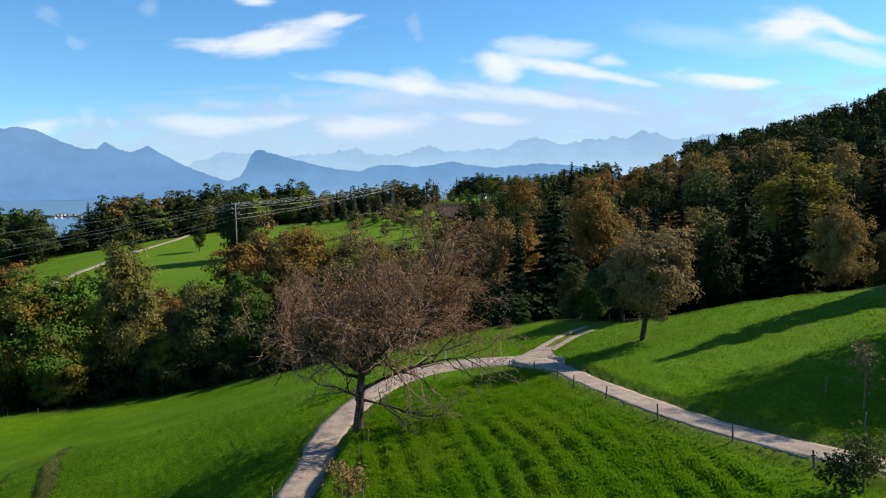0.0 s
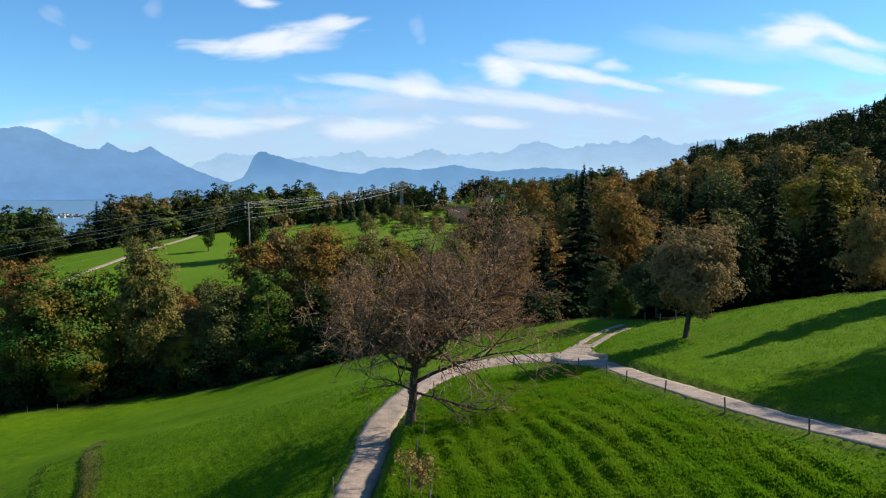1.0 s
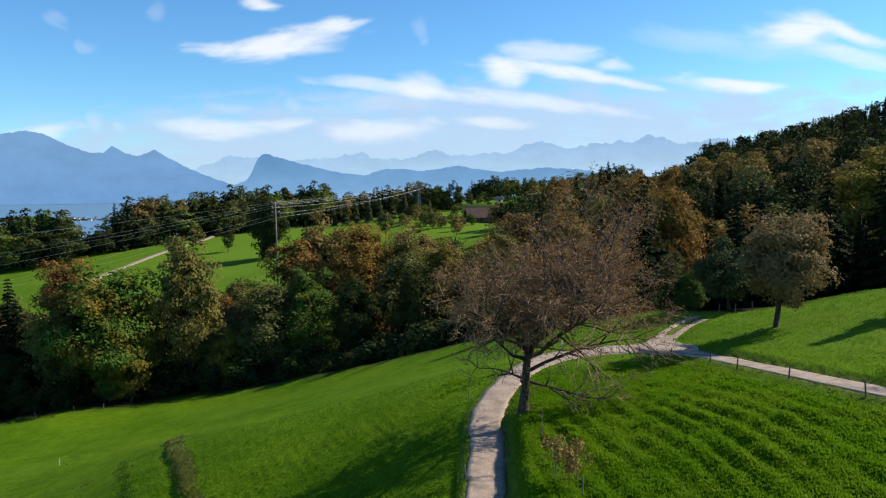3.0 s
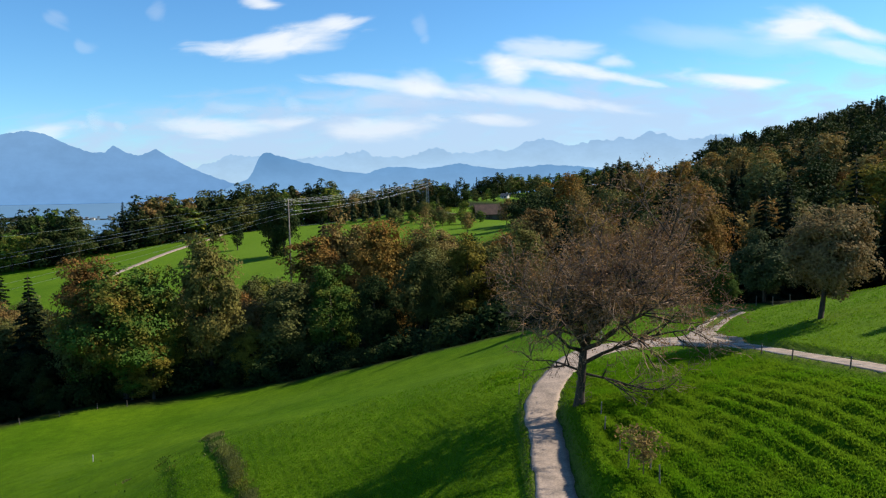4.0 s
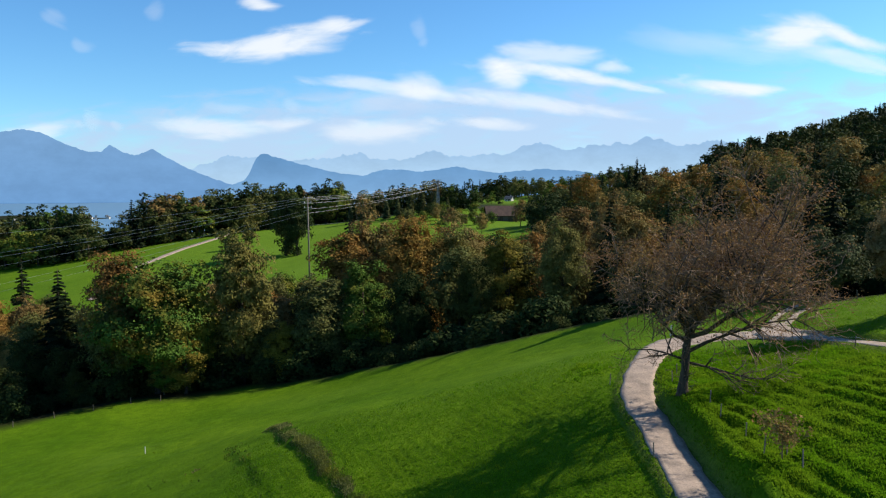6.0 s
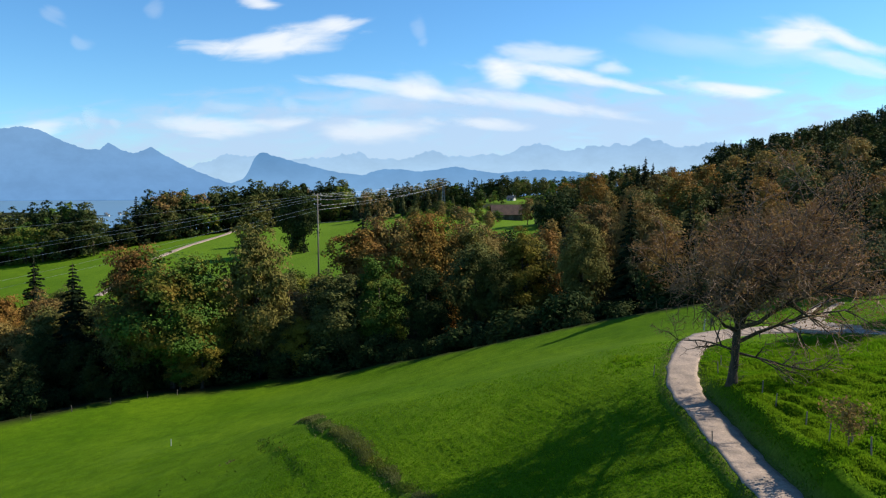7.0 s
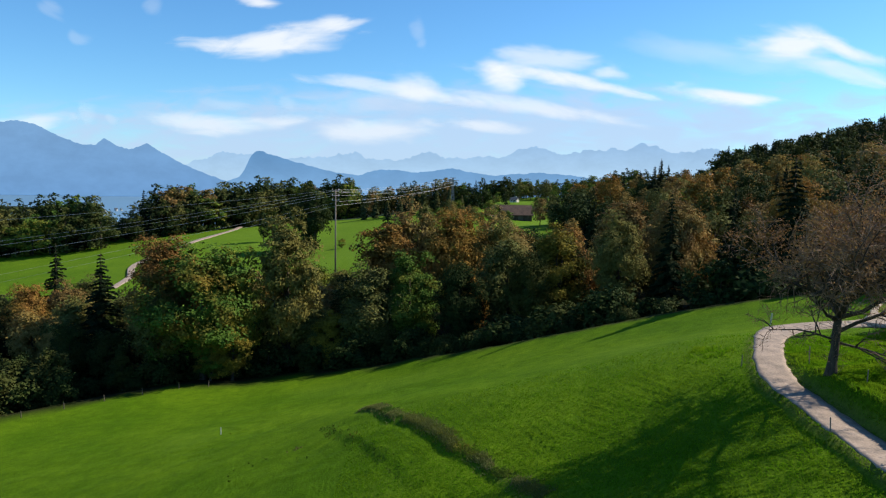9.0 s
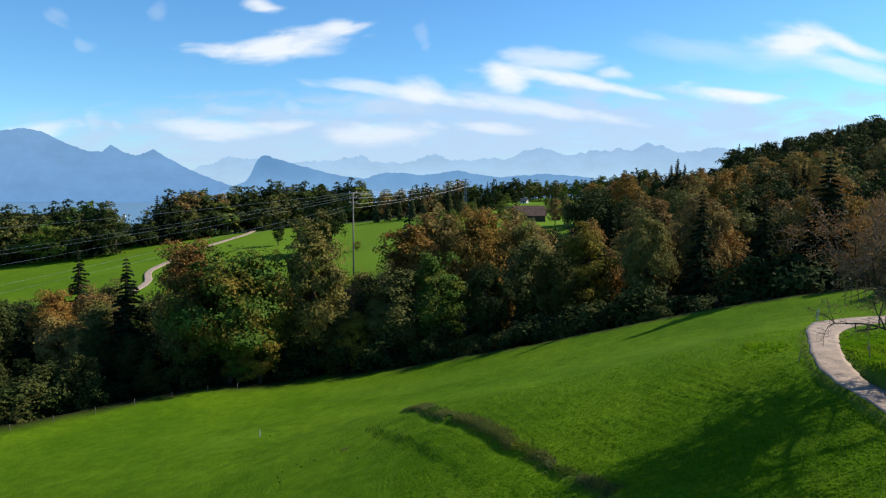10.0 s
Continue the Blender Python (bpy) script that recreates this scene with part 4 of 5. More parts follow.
def post(x, y, tall, r, mat, label, category="fence post", group="fence posts along the lane", parent=None, seed=0):
    rng = random.Random(seed + int(x * 10))
    bm = bmesh.new()
    z = ground_at(x, y)
    bmesh.ops.create_cone(bm, cap_ends=True, segments=8, radius1=r * 1.05, radius2=r * 0.92, depth=tall + 0.3, matrix=Matrix.Translation((0, 0, tall / 2 - 0.15)))
    bmesh.ops.bevel(bm, geom=[e for e in bm.edges if all(v.co.z > tall - 0.01 for v in e.verts)], offset=r * 0.3, segments=1, affect="EDGES")
    m = pose(x, y, z, rng.uniform(-4, 4), rng.uniform(-4, 4), rng.uniform(0, 90))
    if parent:
        return part("post", (bm, mat), parent, "", parent.matrix_basis.inverted() @ m)
    return tagged(part("post", (bm, mat), None, label, m), label, category, group)


def wire_along(name, points, r, mat, label, sag=0.02, category="wire", n=6):
    paths = []
    for a, b in zip(points, points[1:]):
        a, b = Vector(a), Vector(b)
        drop = sag * (b - a).length
        paths.append([(tuple(a.lerp(b, k / n) - Vector((0, 0, drop * 4 * (k / n) * (1 - k / n)))), r) for k in range(n + 1)])
    return tagged(part(name, mesh_from(name, *tube_data(paths, 4), mat)), label, category)


sapling(-4.9, 40.9, 2.8, 1.9, "rust", "young tree with brown leaves tied to stakes", 4, 820)
for sx, sy in ((-5.6, 41.7), (-4.3, 41.6), (-4.3, 39.6)):
    post(sx, sy, 1.15, 0.045, POLE_WOOD, "thin pale wooden stake by the young tree", "stake", "stakes round the young tree")
sapling(24.4, 40.6, 4.2, 1.3, "grey", "thin pale sapling on the grassy slope", 8, 240)
sapling(20.0, 32.4, 2.4, 1.6, "olive", "untidy green shrub beside the lane", 9, 900)
sapling(18.6, 31.6, 1.9, 1.5, "dark", "untidy green shrub beside the lane", 10, 800)
FENCE = [(2.7, 72.3), (6.4, 71.6), (8.5, 67.9), (9.8, 61.0), (10.5, 56.8), (11.9, 50.8), (13.9, 44.6), (16.6, 39.3), (19.0, 35.0), (21.8, 31.0)]
fence = base("fence", pose(FENCE[0][0], FENCE[0][1], ground_at(*FENCE[0])), "wire fence on dark weathered wooden posts along the field", "fence")
for fx, fy in FENCE:
    post(fx, fy, 0.92, 0.055, POST_WOOD, "", parent=fence)
for lift in (0.45, 0.8):
    paths = []
    for (ax, ay), (bx, by) in zip(FENCE, FENCE[1:]):
        a, b = Vector((ax, ay, ground_at(ax, ay) + lift)), Vector((bx, by, ground_at(bx, by) + lift))
        paths.append([(tuple(a.lerp(b, k / 6) - fence.location - Vector((0, 0, 0.3 * (k / 6) * (1 - k / 6)))), 0.008) for k in range(7)])
    part("wire", mesh_from("wire", *tube_data(paths, 4), WIRE), fence)
BANK_FENCE = [(-5.6, 49.0), (-5.4, 45.0), (-5.3, 52.0), (-5.0, 61.3), (-5.9, 59.4), (-10.6, 61.6), (-10.9, 46.0), (24.3, 44.8), (23.0, 37.9)]
for fx, fy in BANK_FENCE:
    post(fx, fy, 1.0, 0.045, POLE_WOOD, "thin grey wooden post in the grass", "fence post", "thin posts by the lane")
post(5.9, 78.8, 1.4, 0.09, YELLOW, "yellow marker post beside the lane", "marker post", "marker posts")
post(-0.2, 80.2, 1.3, 0.085, WHITE, "white marker post beside the lane", "marker post", "marker posts")
post(-66.0, 95.0, 1.0, 0.055, WHITE, "white marker post in the meadow", "marker post", "marker posts")
edge_fence = base("fence", pose(-118, 120, ground_at(-118, 120)), "old dark wooden fence posts at the wood's edge", "fence")
for k in range(7):
    fx = -116 + k * 5.5
    post(fx, float(np.interp(fx, WOOD_EDGE[:, 0], WOOD_EDGE[:, 1])) - 0.5, 1.2, 0.07, POST_WOOD, "", parent=edge_fence)
for fx, fy in ((19.3, 86.6), (20.8, 85.6), (22.3, 84.4)):
    post(fx, fy, 1.1, 0.06, POST_WOOD, "dark weathered wooden post at the wood's edge", "fence post", "fence posts at the wood's edge")


# ---- power line ----
def pole(x, y, top):
    z = float(land(x, y))
    thing = base("power_pole", pose(x, y, z), "pale wooden power pole rising from the wood", "power pole")
    tall = top - z
    part("mast", mesh_from("mast", *tube_data([[((0, 0, -1), 0.30), ((0, 0, tall * 0.5), 0.25), ((0, 0, tall), 0.2)]], 8), POLE_WOOD, True), thing)
    for h in (0.3, 2.0, 3.7):
        bm = box_bm(bmesh.new(), (2.6, 0.16, 0.18), (0, 0, tall - h), radians(25), 0.02)
        arm = part("crossarm", (bm, STEEL), thing)
        for side in (-1.15, 1.15):
            bm = bmesh.new()
            for k, r in enumerate((0.09, 0.14, 0.09, 0.14, 0.08)):
                bmesh.ops.create_cone(bm, cap_ends=True, segments=8, radius1=r, radius2=r * 0.7, depth=0.09, matrix=Matrix.Translation((side * math.cos(radians(25)), side * math.sin(radians(25)), tall - h + 0.14 + 0.09 * k)))
            part("insulator", (bm, PLASTER), arm, "pale porcelain insulator")
    return tall + z


def pylon(x, y, top):
    z = float(land(x, y))
    tall = top - z
    thing = base("pylon", pose(x, y, z, 0, 0, 20), "grey lattice steel power pylon on the far slope", "pylon")
    legs, braces = [], []
    steps = 9
    for k in range(steps):
        a, b = k / steps, (k + 1) / steps
        wa, wb = 0.75 * (1 - a) + 0.2, 0.75 * (1 - b) + 0.2
        ring = [(-1, -1), (1, -1), (1, 1), (-1, 1)]
        for i in range(4):
            p, q = ring[i], ring[(i + 1) % 4]
            legs.append([((p[0] * wa, p[1] * wa, a * tall), 0.09), ((p[0] * wb, p[1] * wb, b * tall), 0.09)])
            braces.append([((p[0] * wa, p[1] * wa, a * tall), 0.06), ((q[0] * wb, q[1] * wb, b * tall), 0.06)])
            braces.append([((q[0] * wa, q[1] * wa, a * tall), 0.06), ((p[0] * wb, p[1] * wb, b * tall), 0.06)])
    part("tower_frame", mesh_from("tower_frame", *tube_data(legs, 4), STEEL), thing)
    part("bracing", mesh_from("bracing", *tube_data(braces, 3), STEEL), thing)
    for h, w in ((0.99, 1.8), (0.92, 3.6), (0.83, 2.8)):
        bm = box_bm(bmesh.new(), (2 * w, 0.3, 0.28), (0, 0, h * tall), 0, 0.03)
        part("crossarm", (bm, STEEL), thing)


POLE_AT, PYLON_AT, NEXT_AT = (-75.6, 252.0), (-35.5, 410.0), (-232.0, 188.0)
pole(*POLE_AT, 14.6)
pylon(*PYLON_AT, 22.0)
pole(*NEXT_AT, 0.0)
for dx, at_pylon, at_pole, at_next in ((0.0, -0.3, -0.2, -0.5), (-1.2, -1.9, -0.7, -10.9), (1.2, -1.9, -1.1, -12.0), (-1.2, -3.6, -2.2, -16.9), (1.2, -3.6, -4.1, -24.4), (0.6, -3.7, -5.5, -27.5)):
    wire_along("power_line", [(PYLON_AT[0] + dx * 2.2, PYLON_AT[1], 22.0 + at_pylon), (POLE_AT[0] + dx, POLE_AT[1] + dx * 0.5, 14.6 + at_pole), (NEXT_AT[0] + dx, NEXT_AT[1] - dx, at_next)],
               0.027, WIRE, "long sagging bright power line over the valley", 0.008, "power line", 20)


# ---- buildings ----
def house(x, y, turn, size, walls, roof, label, eaves=3.2, ridge=6.4, z=None, category="house"):
    z = float(land(x, y)) if z is None else z
    thing = base("barn" if category == "barn" else "house", pose(x, y, z, 0, 0, turn), label, category)
    L, W = size
    bm = bmesh.new()
    box_bm(bm, (L, W, eaves + 1.5), (0, 0, (eaves - 1.5) / 2))
    for sx in (-1, 1):
        a = [bm.verts.new((sx * L / 2 * 0.998, -W / 2, eaves)), bm.verts.new((sx * L / 2 * 0.998, W / 2, eaves)), bm.verts.new((sx * L / 2 * 0.998, 0, ridge - 0.15))]
        b = [bm.verts.new((v.co.x - sx * 0.25, v.co.y, v.co.z)) for v in a]
        bm.faces.new(a), bm.faces.new(b[::-1])
        for i in range(3):
            bm.faces.new((a[i], b[i], b[(i + 1) % 3], a[(i + 1) % 3]))
    bmesh.ops.recalc_face_normals(bm, faces=bm.faces)
    part("wall", (bm, walls), thing)
    over, thick = 0.8, 0.22
    for sy in (-1, 1):
        bm = bmesh.new()
        run = W / 2 + over
        fall = (ridge - eaves) / (W / 2) * run
        pts = [(0, ridge), (sy * run, ridge - fall), (sy * run, ridge - fall - thick), (0, ridge - thick)]
        lo = [bm.verts.new((-L / 2 - over, py, pz)) for py, pz in pts]
        hi = [bm.verts.new((L / 2 + over, py, pz)) for py, pz in pts]
        bm.faces.new(lo), bm.faces.new(hi[::-1])
        for i in range(4):
            bm.faces.new((lo[i], hi[i], hi[(i + 1) % 4], lo[(i + 1) % 4]))
        bmesh.ops.recalc_face_normals(bm, faces=bm.faces)
        part("roof", (bm, roof), thing)
    n = max(2, int(L / 3.5))
    for k in range(n):
        wx = -L / 2 + (k + 0.5) * L / n
        bm = box_bm(bmesh.new(), (1.0, 0.12, 1.2), (wx, -W / 2 - 0.04, eaves * 0.55))
        part("window", (bm, BARN_WOOD if category != "barn" else POST_WOOD), thing)
    bm = box_bm(bmesh.new(), (2.6 if category == "barn" else 1.1, 0.14, 2.5 if category == "barn" else 2.1), (L * 0.1, -W / 2 - 0.06, 1.15), 0, 0.02)
    part("door", (bm, POST_WOOD), thing)
    if category != "barn":
        bm = box_bm(bmesh.new(), (0.7, 0.7, 1.6), (L * 0.2, W * 0.15, ridge - 0.2), 0, 0.03)
        part("chimney", (bm, PLASTER), thing)
    return thing


house(-1.2, 402.0, 8, (16.0, 10.0), BARN_WOOD, ROOF_TILE, "brown wooden barn with a red-brown tiled roof", 3.2, 7.8, category="barn")
house(24.0, 712.0, -30, (7, 5.5), PLASTER, SLATE, "small pale farmhouse on the far rise", 2.8, 5.0)
town = None
rng_town = random.Random(3)
for k in range(30):
    hx, hy = rng_town.uniform(-1030, -840), rng_town.uniform(1590, 1820)
    m = pose(hx, hy, -43.5, 0, 0, rng_town.uniform(0, 180))
    if town is None:
        town = house(hx, hy, 20, (5.5, 5), PLASTER, SLATE, "small pale house in the lakeside town", 3.0, 4.6, -43.5)
        tagged(town, group="houses of the lakeside town")
    else:
        copy_thing(town, m)


# ---- the woods ----
# front trees that stand out, stretch by stretch: kind, place, height, girth
WEST_END = [
    ("olive_near_round", -96.0, 152, 20.0, 0.9), ("spruce_near", -139.0, 190, 30, 1.1), ("olive_near_round", -128.0, 184, 21, 0.95), ("rust_near_round", -127.0, 173, 20, 0.9),
    ("rust_near_round", -121.0, 156, 12.5, 0.85), ("orange_near_round", -134.0, 168, 20, 0.9), ("dark_near_round", -115.0, 150, 15, 0.85), ("spruce_near", -113.0, 160, 25.5, 1.25),
    ("orange_near_round", -97.0, 158, 28.0, 0.85), ("olive_near_round", -146.0, 158, 16, 0.9), ("green_near_round", -112.0, 190, 17, 0.9),
]
WEST_WOOD = [
    ("green_near_tall", -80.5, 151, 25, 0.8),
    ("fresh_near_round", -87.0, 150, 26.0, 1.15), ("olive_near_tall", -70.5, 155, 32.0, 0.82), ("yellow_near_tall", -80.0, 147, 13, 1.2), ("fresh_near_tall", -84.5, 147, 10, 1.3),
    ("olive_near_tall", -64.5, 155, 13.5, 1.3), ("orange_near_tall", -50.5, 173, 27, 1.15), ("olive_near_tall", -52.5, 154, 19.5, 1.2), ("yellow_near_tall", -60.5, 152, 13, 1.2),
    ("rust_near_round", -44.0, 180, 30.0, 0.8), ("green_near_tall", -44.5, 157, 21, 1.1), ("fir_near", -52.0, 192, 31, 0.9),
]
MIDDLE_WOOD = [
    ("dark_near_round", -34.0, 149, 17.0, 0.75), ("orange_near_round", -34.0, 172, 26.5, 0.85), ("olive_near_round", -25.0, 162, 22, 0.85), ("rust_near_round", -23.0, 176, 24, 0.95),
    ("yellow_near_tall", -14.5, 135, 18.5, 1.05), ("dark_near_round", -20.0, 133, 15, 0.8), ("olive_near_round", -4.0, 128, 17.5, 0.8), ("rust_near_tall", -1.0, 141, 22, 0.95),
    ("spruce_near", 2.5, 117, 20, 0.9), ("rust_near_round", 8.5, 133, 20, 0.75), ("spruce_near", 15.4, 111, 24.5, 1.35), ("spruce_near", 11.0, 112, 17, 1.0),
    ("orange_near_round", 25.0, 129, 23.0, 0.78), ("olive_near_tall", 17.0, 100, 9.5, 1.0), ("green_near_tall", 19.2, 98, 6.8, 1.2),
]
EAST_WOOD = [
    ("spruce_near", 39.0, 124, 24.5, 1.1), ("spruce_near", 33.5, 118, 22, 1.0), ("orange_near_round", 46.5, 121, 14.0, 0.75), ("spruce_near", 48.0, 119, 25, 1.1),
    ("spruce_near", 53.0, 112, 23, 1.1), ("yellow_near_tall", 67.0, 143, 30, 1.2), ("rust_near_round", 55.5, 105, 15.0, 0.8), ("spruce_near", 72.0, 124, 31, 1.2), ("spruce_near", 79.0, 131, 33, 1.2), ("spruce_near", 64.5, 118, 24, 1.0),
    ("spruce_near", 82.0, 118, 29, 1.1), ("olive_near_tall", 64.0, 108, 11, 1.2), ("fir_near", 62.0, 121, 22, 0.9), ("spruce_near", 57.0, 72.5, 27, 1.25),
    ("dark_near_round", 53.0, 54.5, 22, 0.9), ("spruce_near", 60.5, 76.5, 24, 0.9), ("dark_near_round", 52.0, 51.0, 18, 1.0), ("dark_near_round", 48.2, 47.2, 14, 0.9),
    ("spruce_near", 57.0, 52, 23, 1.0), ("dark_near_round", 66.0, 92, 18, 0.9),
]
for which, x, y, tall, slim in WEST_END + WEST_WOOD + MIDDLE_WOOD + EAST_WOOD:
    tree(which, x, y + (11 if -31 < x < 12 else 0), tall + (3.0 if -115 < x < 12 and tall > 14 else 0), None, slim)
for k in range(9):
    bx = -112 + k * 15.0 + random.uniform(-3.5, 3.5)
    by = float(np.interp(bx, WOOD_EDGE[:, 0], WOOD_EDGE[:, 1])) + random.uniform(5.0, 9.5)
    tree("dark_bush", bx, by, random.uniform(2.0, 4.2))

placed = [(o.location.x, o.location.y) for o in scene.objects if o.get("category") == "tree"]


def joined_wood(trees, label):
    """Far trees beyond counting, joined into one mesh of trunks and leaf sprays."""
    mats = [BARK] + list(LEAF.values())
    names = list(LEAF)
    verts, faces, slots, start = [], [], [], 0
    for which, x, y, tall, slim in trees:
        (tv, tf), (cv, cf) = shape_of(which)
        k = tall / KINDS[which][1]["tall"]
        a = random.uniform(0, 6.28)
        turn = np.array([[math.cos(a), -math.sin(a), 0], [math.sin(a), math.cos(a), 0], [0, 0, 1]])
        for v, f, slot in ((np.array(tv[:24]), [q for q in tf if max(q) < 24 and len(q) == 4], 0), (np.asarray(cv), cf, 1 + names.index(KINDS[which][2]))):
            verts.append((v * np.array([k * slim, k * slim, k])) @ turn.T + np.array([x, y, float(land(x, y)) - 0.2]))
            faces.extend((np.asarray(f) + start).tolist())
            slots.extend([slot] * len(f))
            start += len(v)
    me = mesh_from("far_wood", np.concatenate(verts), faces, mats)
    me.polygons.foreach_set("material_index", slots)
    tagged(part("far_wood", me), label, "woods", kind="stuff")


def scatter(count, spots, kinds, tall, gap, rule=lambda x, y: True, tries=9000, join="", girth=(0.85, 1.2)):
    group = []
    done = 0
    for _ in range(tries):
        if done >= count:
            break
        x, y = spots()
        if not rule(x, y) or any((x - a) ** 2 + (y - b) ** 2 < gap * gap for a, b in placed):
            continue
        placed.append((x, y))
        done += 1
        if join:
            group.append((random.choice(kinds), x, y, random.uniform(*tall), random.uniform(*girth)))
        else:
            tree(random.choice(kinds), x, y, random.uniform(*tall), None, random.uniform(0.8, 1.1))
    if group:
        joined_wood(group, join)


def wooded(x, y):
    edge = float(np.interp(x, WOOD_EDGE[:, 0], WOOD_EDGE[:, 1]))
    return float(in_wood(np.array([x]), np.array([y]))[0]) > 0.9 and y > edge + (27 if -50 < x < 12 else 15 if 0 < x < 45 else 9)


MIXED_NEAR = ["olive_edge_round", "rust_edge_round", "orange_edge_round", "rust_edge_tall", "dark_edge_round", "fir_edge", "olive_edge_tall"]
scatter(30, lambda: (random.uniform(-175, -95), random.uniform(112, 190)), ["olive_edge_round", "dark_edge_round", "fir_edge", "spruce_edge", "rust_edge_round", "dark_edge_round", "dark_edge_tall"], (14, 20), 7.0, lambda x, y: wooded(x, y) and y > 158)
scatter(16, lambda: (random.uniform(-150, -100), random.uniform(118, 160)), ["dark_edge_round", "dark_edge_tall", "dark_edge_round"], (7, 13), 6.0, wooded)
scatter(32, lambda: (random.uniform(-108, 18), random.uniform(112, 205)), MIXED_NEAR + ["rust_edge_round", "orange_edge_tall", "rust_edge_tall", "olive_edge_round"], (15, 21), 7.5, wooded)
MIXED = ["olive_mid_round", "rust_mid_tall", "orange_mid_round", "rust_mid_round", "orange_mid_round", "green_mid_round", "dark_mid_round", "spruce_mid", "spruce_mid", "fir_mid", "olive_mid_tall", "dark_mid_tall"]
RIGHT_MIX = ["spruce_mid", "rust_mid_round", "fir_mid", "dark_mid_round", "olive_mid_round", "spruce_mid", "orange_mid_round", "rust_mid_round", "dark_mid_round", "olive_mid_round", "spruce_mid"]
scatter(22, lambda: (random.uniform(24, 95), random.uniform(114, 150)), ["spruce_edge", "fir_edge", "dark_edge_round", "spruce_edge", "dark_edge_tall"], (15, 22), 6.5, wooded)
scatter(56, lambda: (random.uniform(28, 150), random.uniform(140, 240)), RIGHT_MIX, (15, 22), 7.0, lambda x, y: wooded(x, y) and x < 0.64 * y + 12)
scatter(46, lambda: (random.uniform(-95, 90), random.uniform(185, 300)), MIXED, (11, 17), 9.0, lambda x, y: wooded(x, y) and y < 215 + max(0, x + 10) * 1.6)
HILL_MIX = ["spruce_far", "rust_far_round", "fir_far", "dark_far_round", "dark_far_round", "olive_far_round", "fir_far", "dark_far_tall", "spruce_far"]
scatter(230, lambda: (random.uniform(70, 430), random.uniform(220, 520)), HILL_MIX, (12, 18), 8.0, lambda x, y: wooded(x, y) and x < 0.64 * y + 12, join="autumn mixed wood rising up the slope")
# wooded hill
scatter(500, lambda: (random.uniform(150, 560), random.uniform(440, 830)), ["spruce_far", "fir_far", "spruce_far", "dark_far_round", "fir_far", "dark_far_tall", "spruce_far", "dark_far_round"], (15, 26), 8.5, lambda x, y: 140 + (y - 470) * 0.32 < x < 0.64 * y + 20, join="dark wooded hill with pointed conifers on its crest")
# belt of wood beyond the far meadow
BELT = ["dark_belt_round", "olive_belt_round", "dark_belt_round", "dark_belt_round", "spruce_belt", "rust_belt_tall", "olive_belt_round", "dark_belt_tall", "green_belt_tall", "dark_belt_round", "fir_belt", "olive_belt_tall"]


def beyond_meadow(x, y):
    front = np.interp(x, [-420, -216, -210, -165, -120, -60, 0, 40], [376, 380, 406, 442, 488, 462, 456, 456])
    clearing = -0.555 < (x + 6.5) / y < -0.505
    return front < y < front + (48 if x < -60 else 42) and not clearing


scatter(190, lambda: (random.uniform(-420, -105), random.uniform(370, 565)), BELT, (22, 30), 6.8, lambda x, y: beyond_meadow(x, y) and beyond_meadow(x, y - 12), 30000, join="belt of mixed wood beyond the far meadow", girth=(0.85, 1.15))
scatter(72, lambda: (random.uniform(-420, -105), random.uniform(370, 540)), ["dark_belt_round", "green_belt_round", "olive_belt_round", "dark_belt_round", "fir_belt"], (15, 24), 7.0, lambda x, y: beyond_meadow(x, y) and not beyond_meadow(x, y - 16), 30000, join="lower trees along the edge of the far belt", girth=(1.05, 1.45))
scatter(26, lambda: (random.uniform(-330, -190), random.uniform(400, 470)), ["dark_belt_round", "dark_belt_tall"], (9, 13), 5.0, lambda x, y: -0.57 < (x + 6.5) / y < -0.49 and y > 415, 30000, join="low dark trees in a gap of the belt", girth=(1.2, 1.6))
scatter(64, lambda: (random.uniform(-110, -14), random.uniform(430, 565)), BELT, (13, 19), 7.5, beyond_meadow, 30000, join="belt of low mixed wood on the far rise", girth=(0.8, 1.15))
scatter(30, lambda: (random.uniform(-6, 34), random.uniform(800, 860)), ["dark_belt_round", "spruce_belt", "dark_belt_round", "fir_belt"], (18, 25), 5.0, join="dark trees on the far knoll")
scatter(70, lambda: (random.uniform(30, 160), random.uniform(735, 800)), ["olive_belt_round", "green_belt_round", "green_belt_tall", "olive_belt_tall", "dark_belt_round"], (12, 20), 5.5, join="scattered trees on the far rise")
scatter(62, lambda: (random.uniform(8, 130), random.uniform(258, 350)), ["olive_mid_round", "rust_mid_round", "rust_mid_round", "dark_mid_round", "orange_mid_round", "dark_mid_round", "spruce_mid"], (14, 20), 7.5, lambda x, y: x > 8 + (y - 270) * 0.2)
for sx, sy, st in ((41.5, 284, 23), (45.0, 287, 25), (48.5, 291, 22)):
    tree("spruce_mid", sx, sy, st, None, 0.95)
for k in range(16):
    tree(random.choice(("rust_mid_round", "olive_mid_round", "green_mid_round", "olive_mid_tall")), 2 + k * 3.1 + random.uniform(-2, 2), random.uniform(262, 330), random.uniform(9, 13))
# added dark bushes, standing in for the deep shade under the wood's edge
for k in range(34):
    ux = -122 + k * 4.1 + random.uniform(-2.2, 2.2)
    tree("dark_bush", ux, float(np.interp(ux, WOOD_EDGE[:, 0], WOOD_EDGE[:, 1])) + random.uniform(8, 16), random.uniform(4.0, 8.5), None, random.uniform(0.9, 1.3), "dark undergrowth added to fill the shaded gaps behind the meadow's crest")
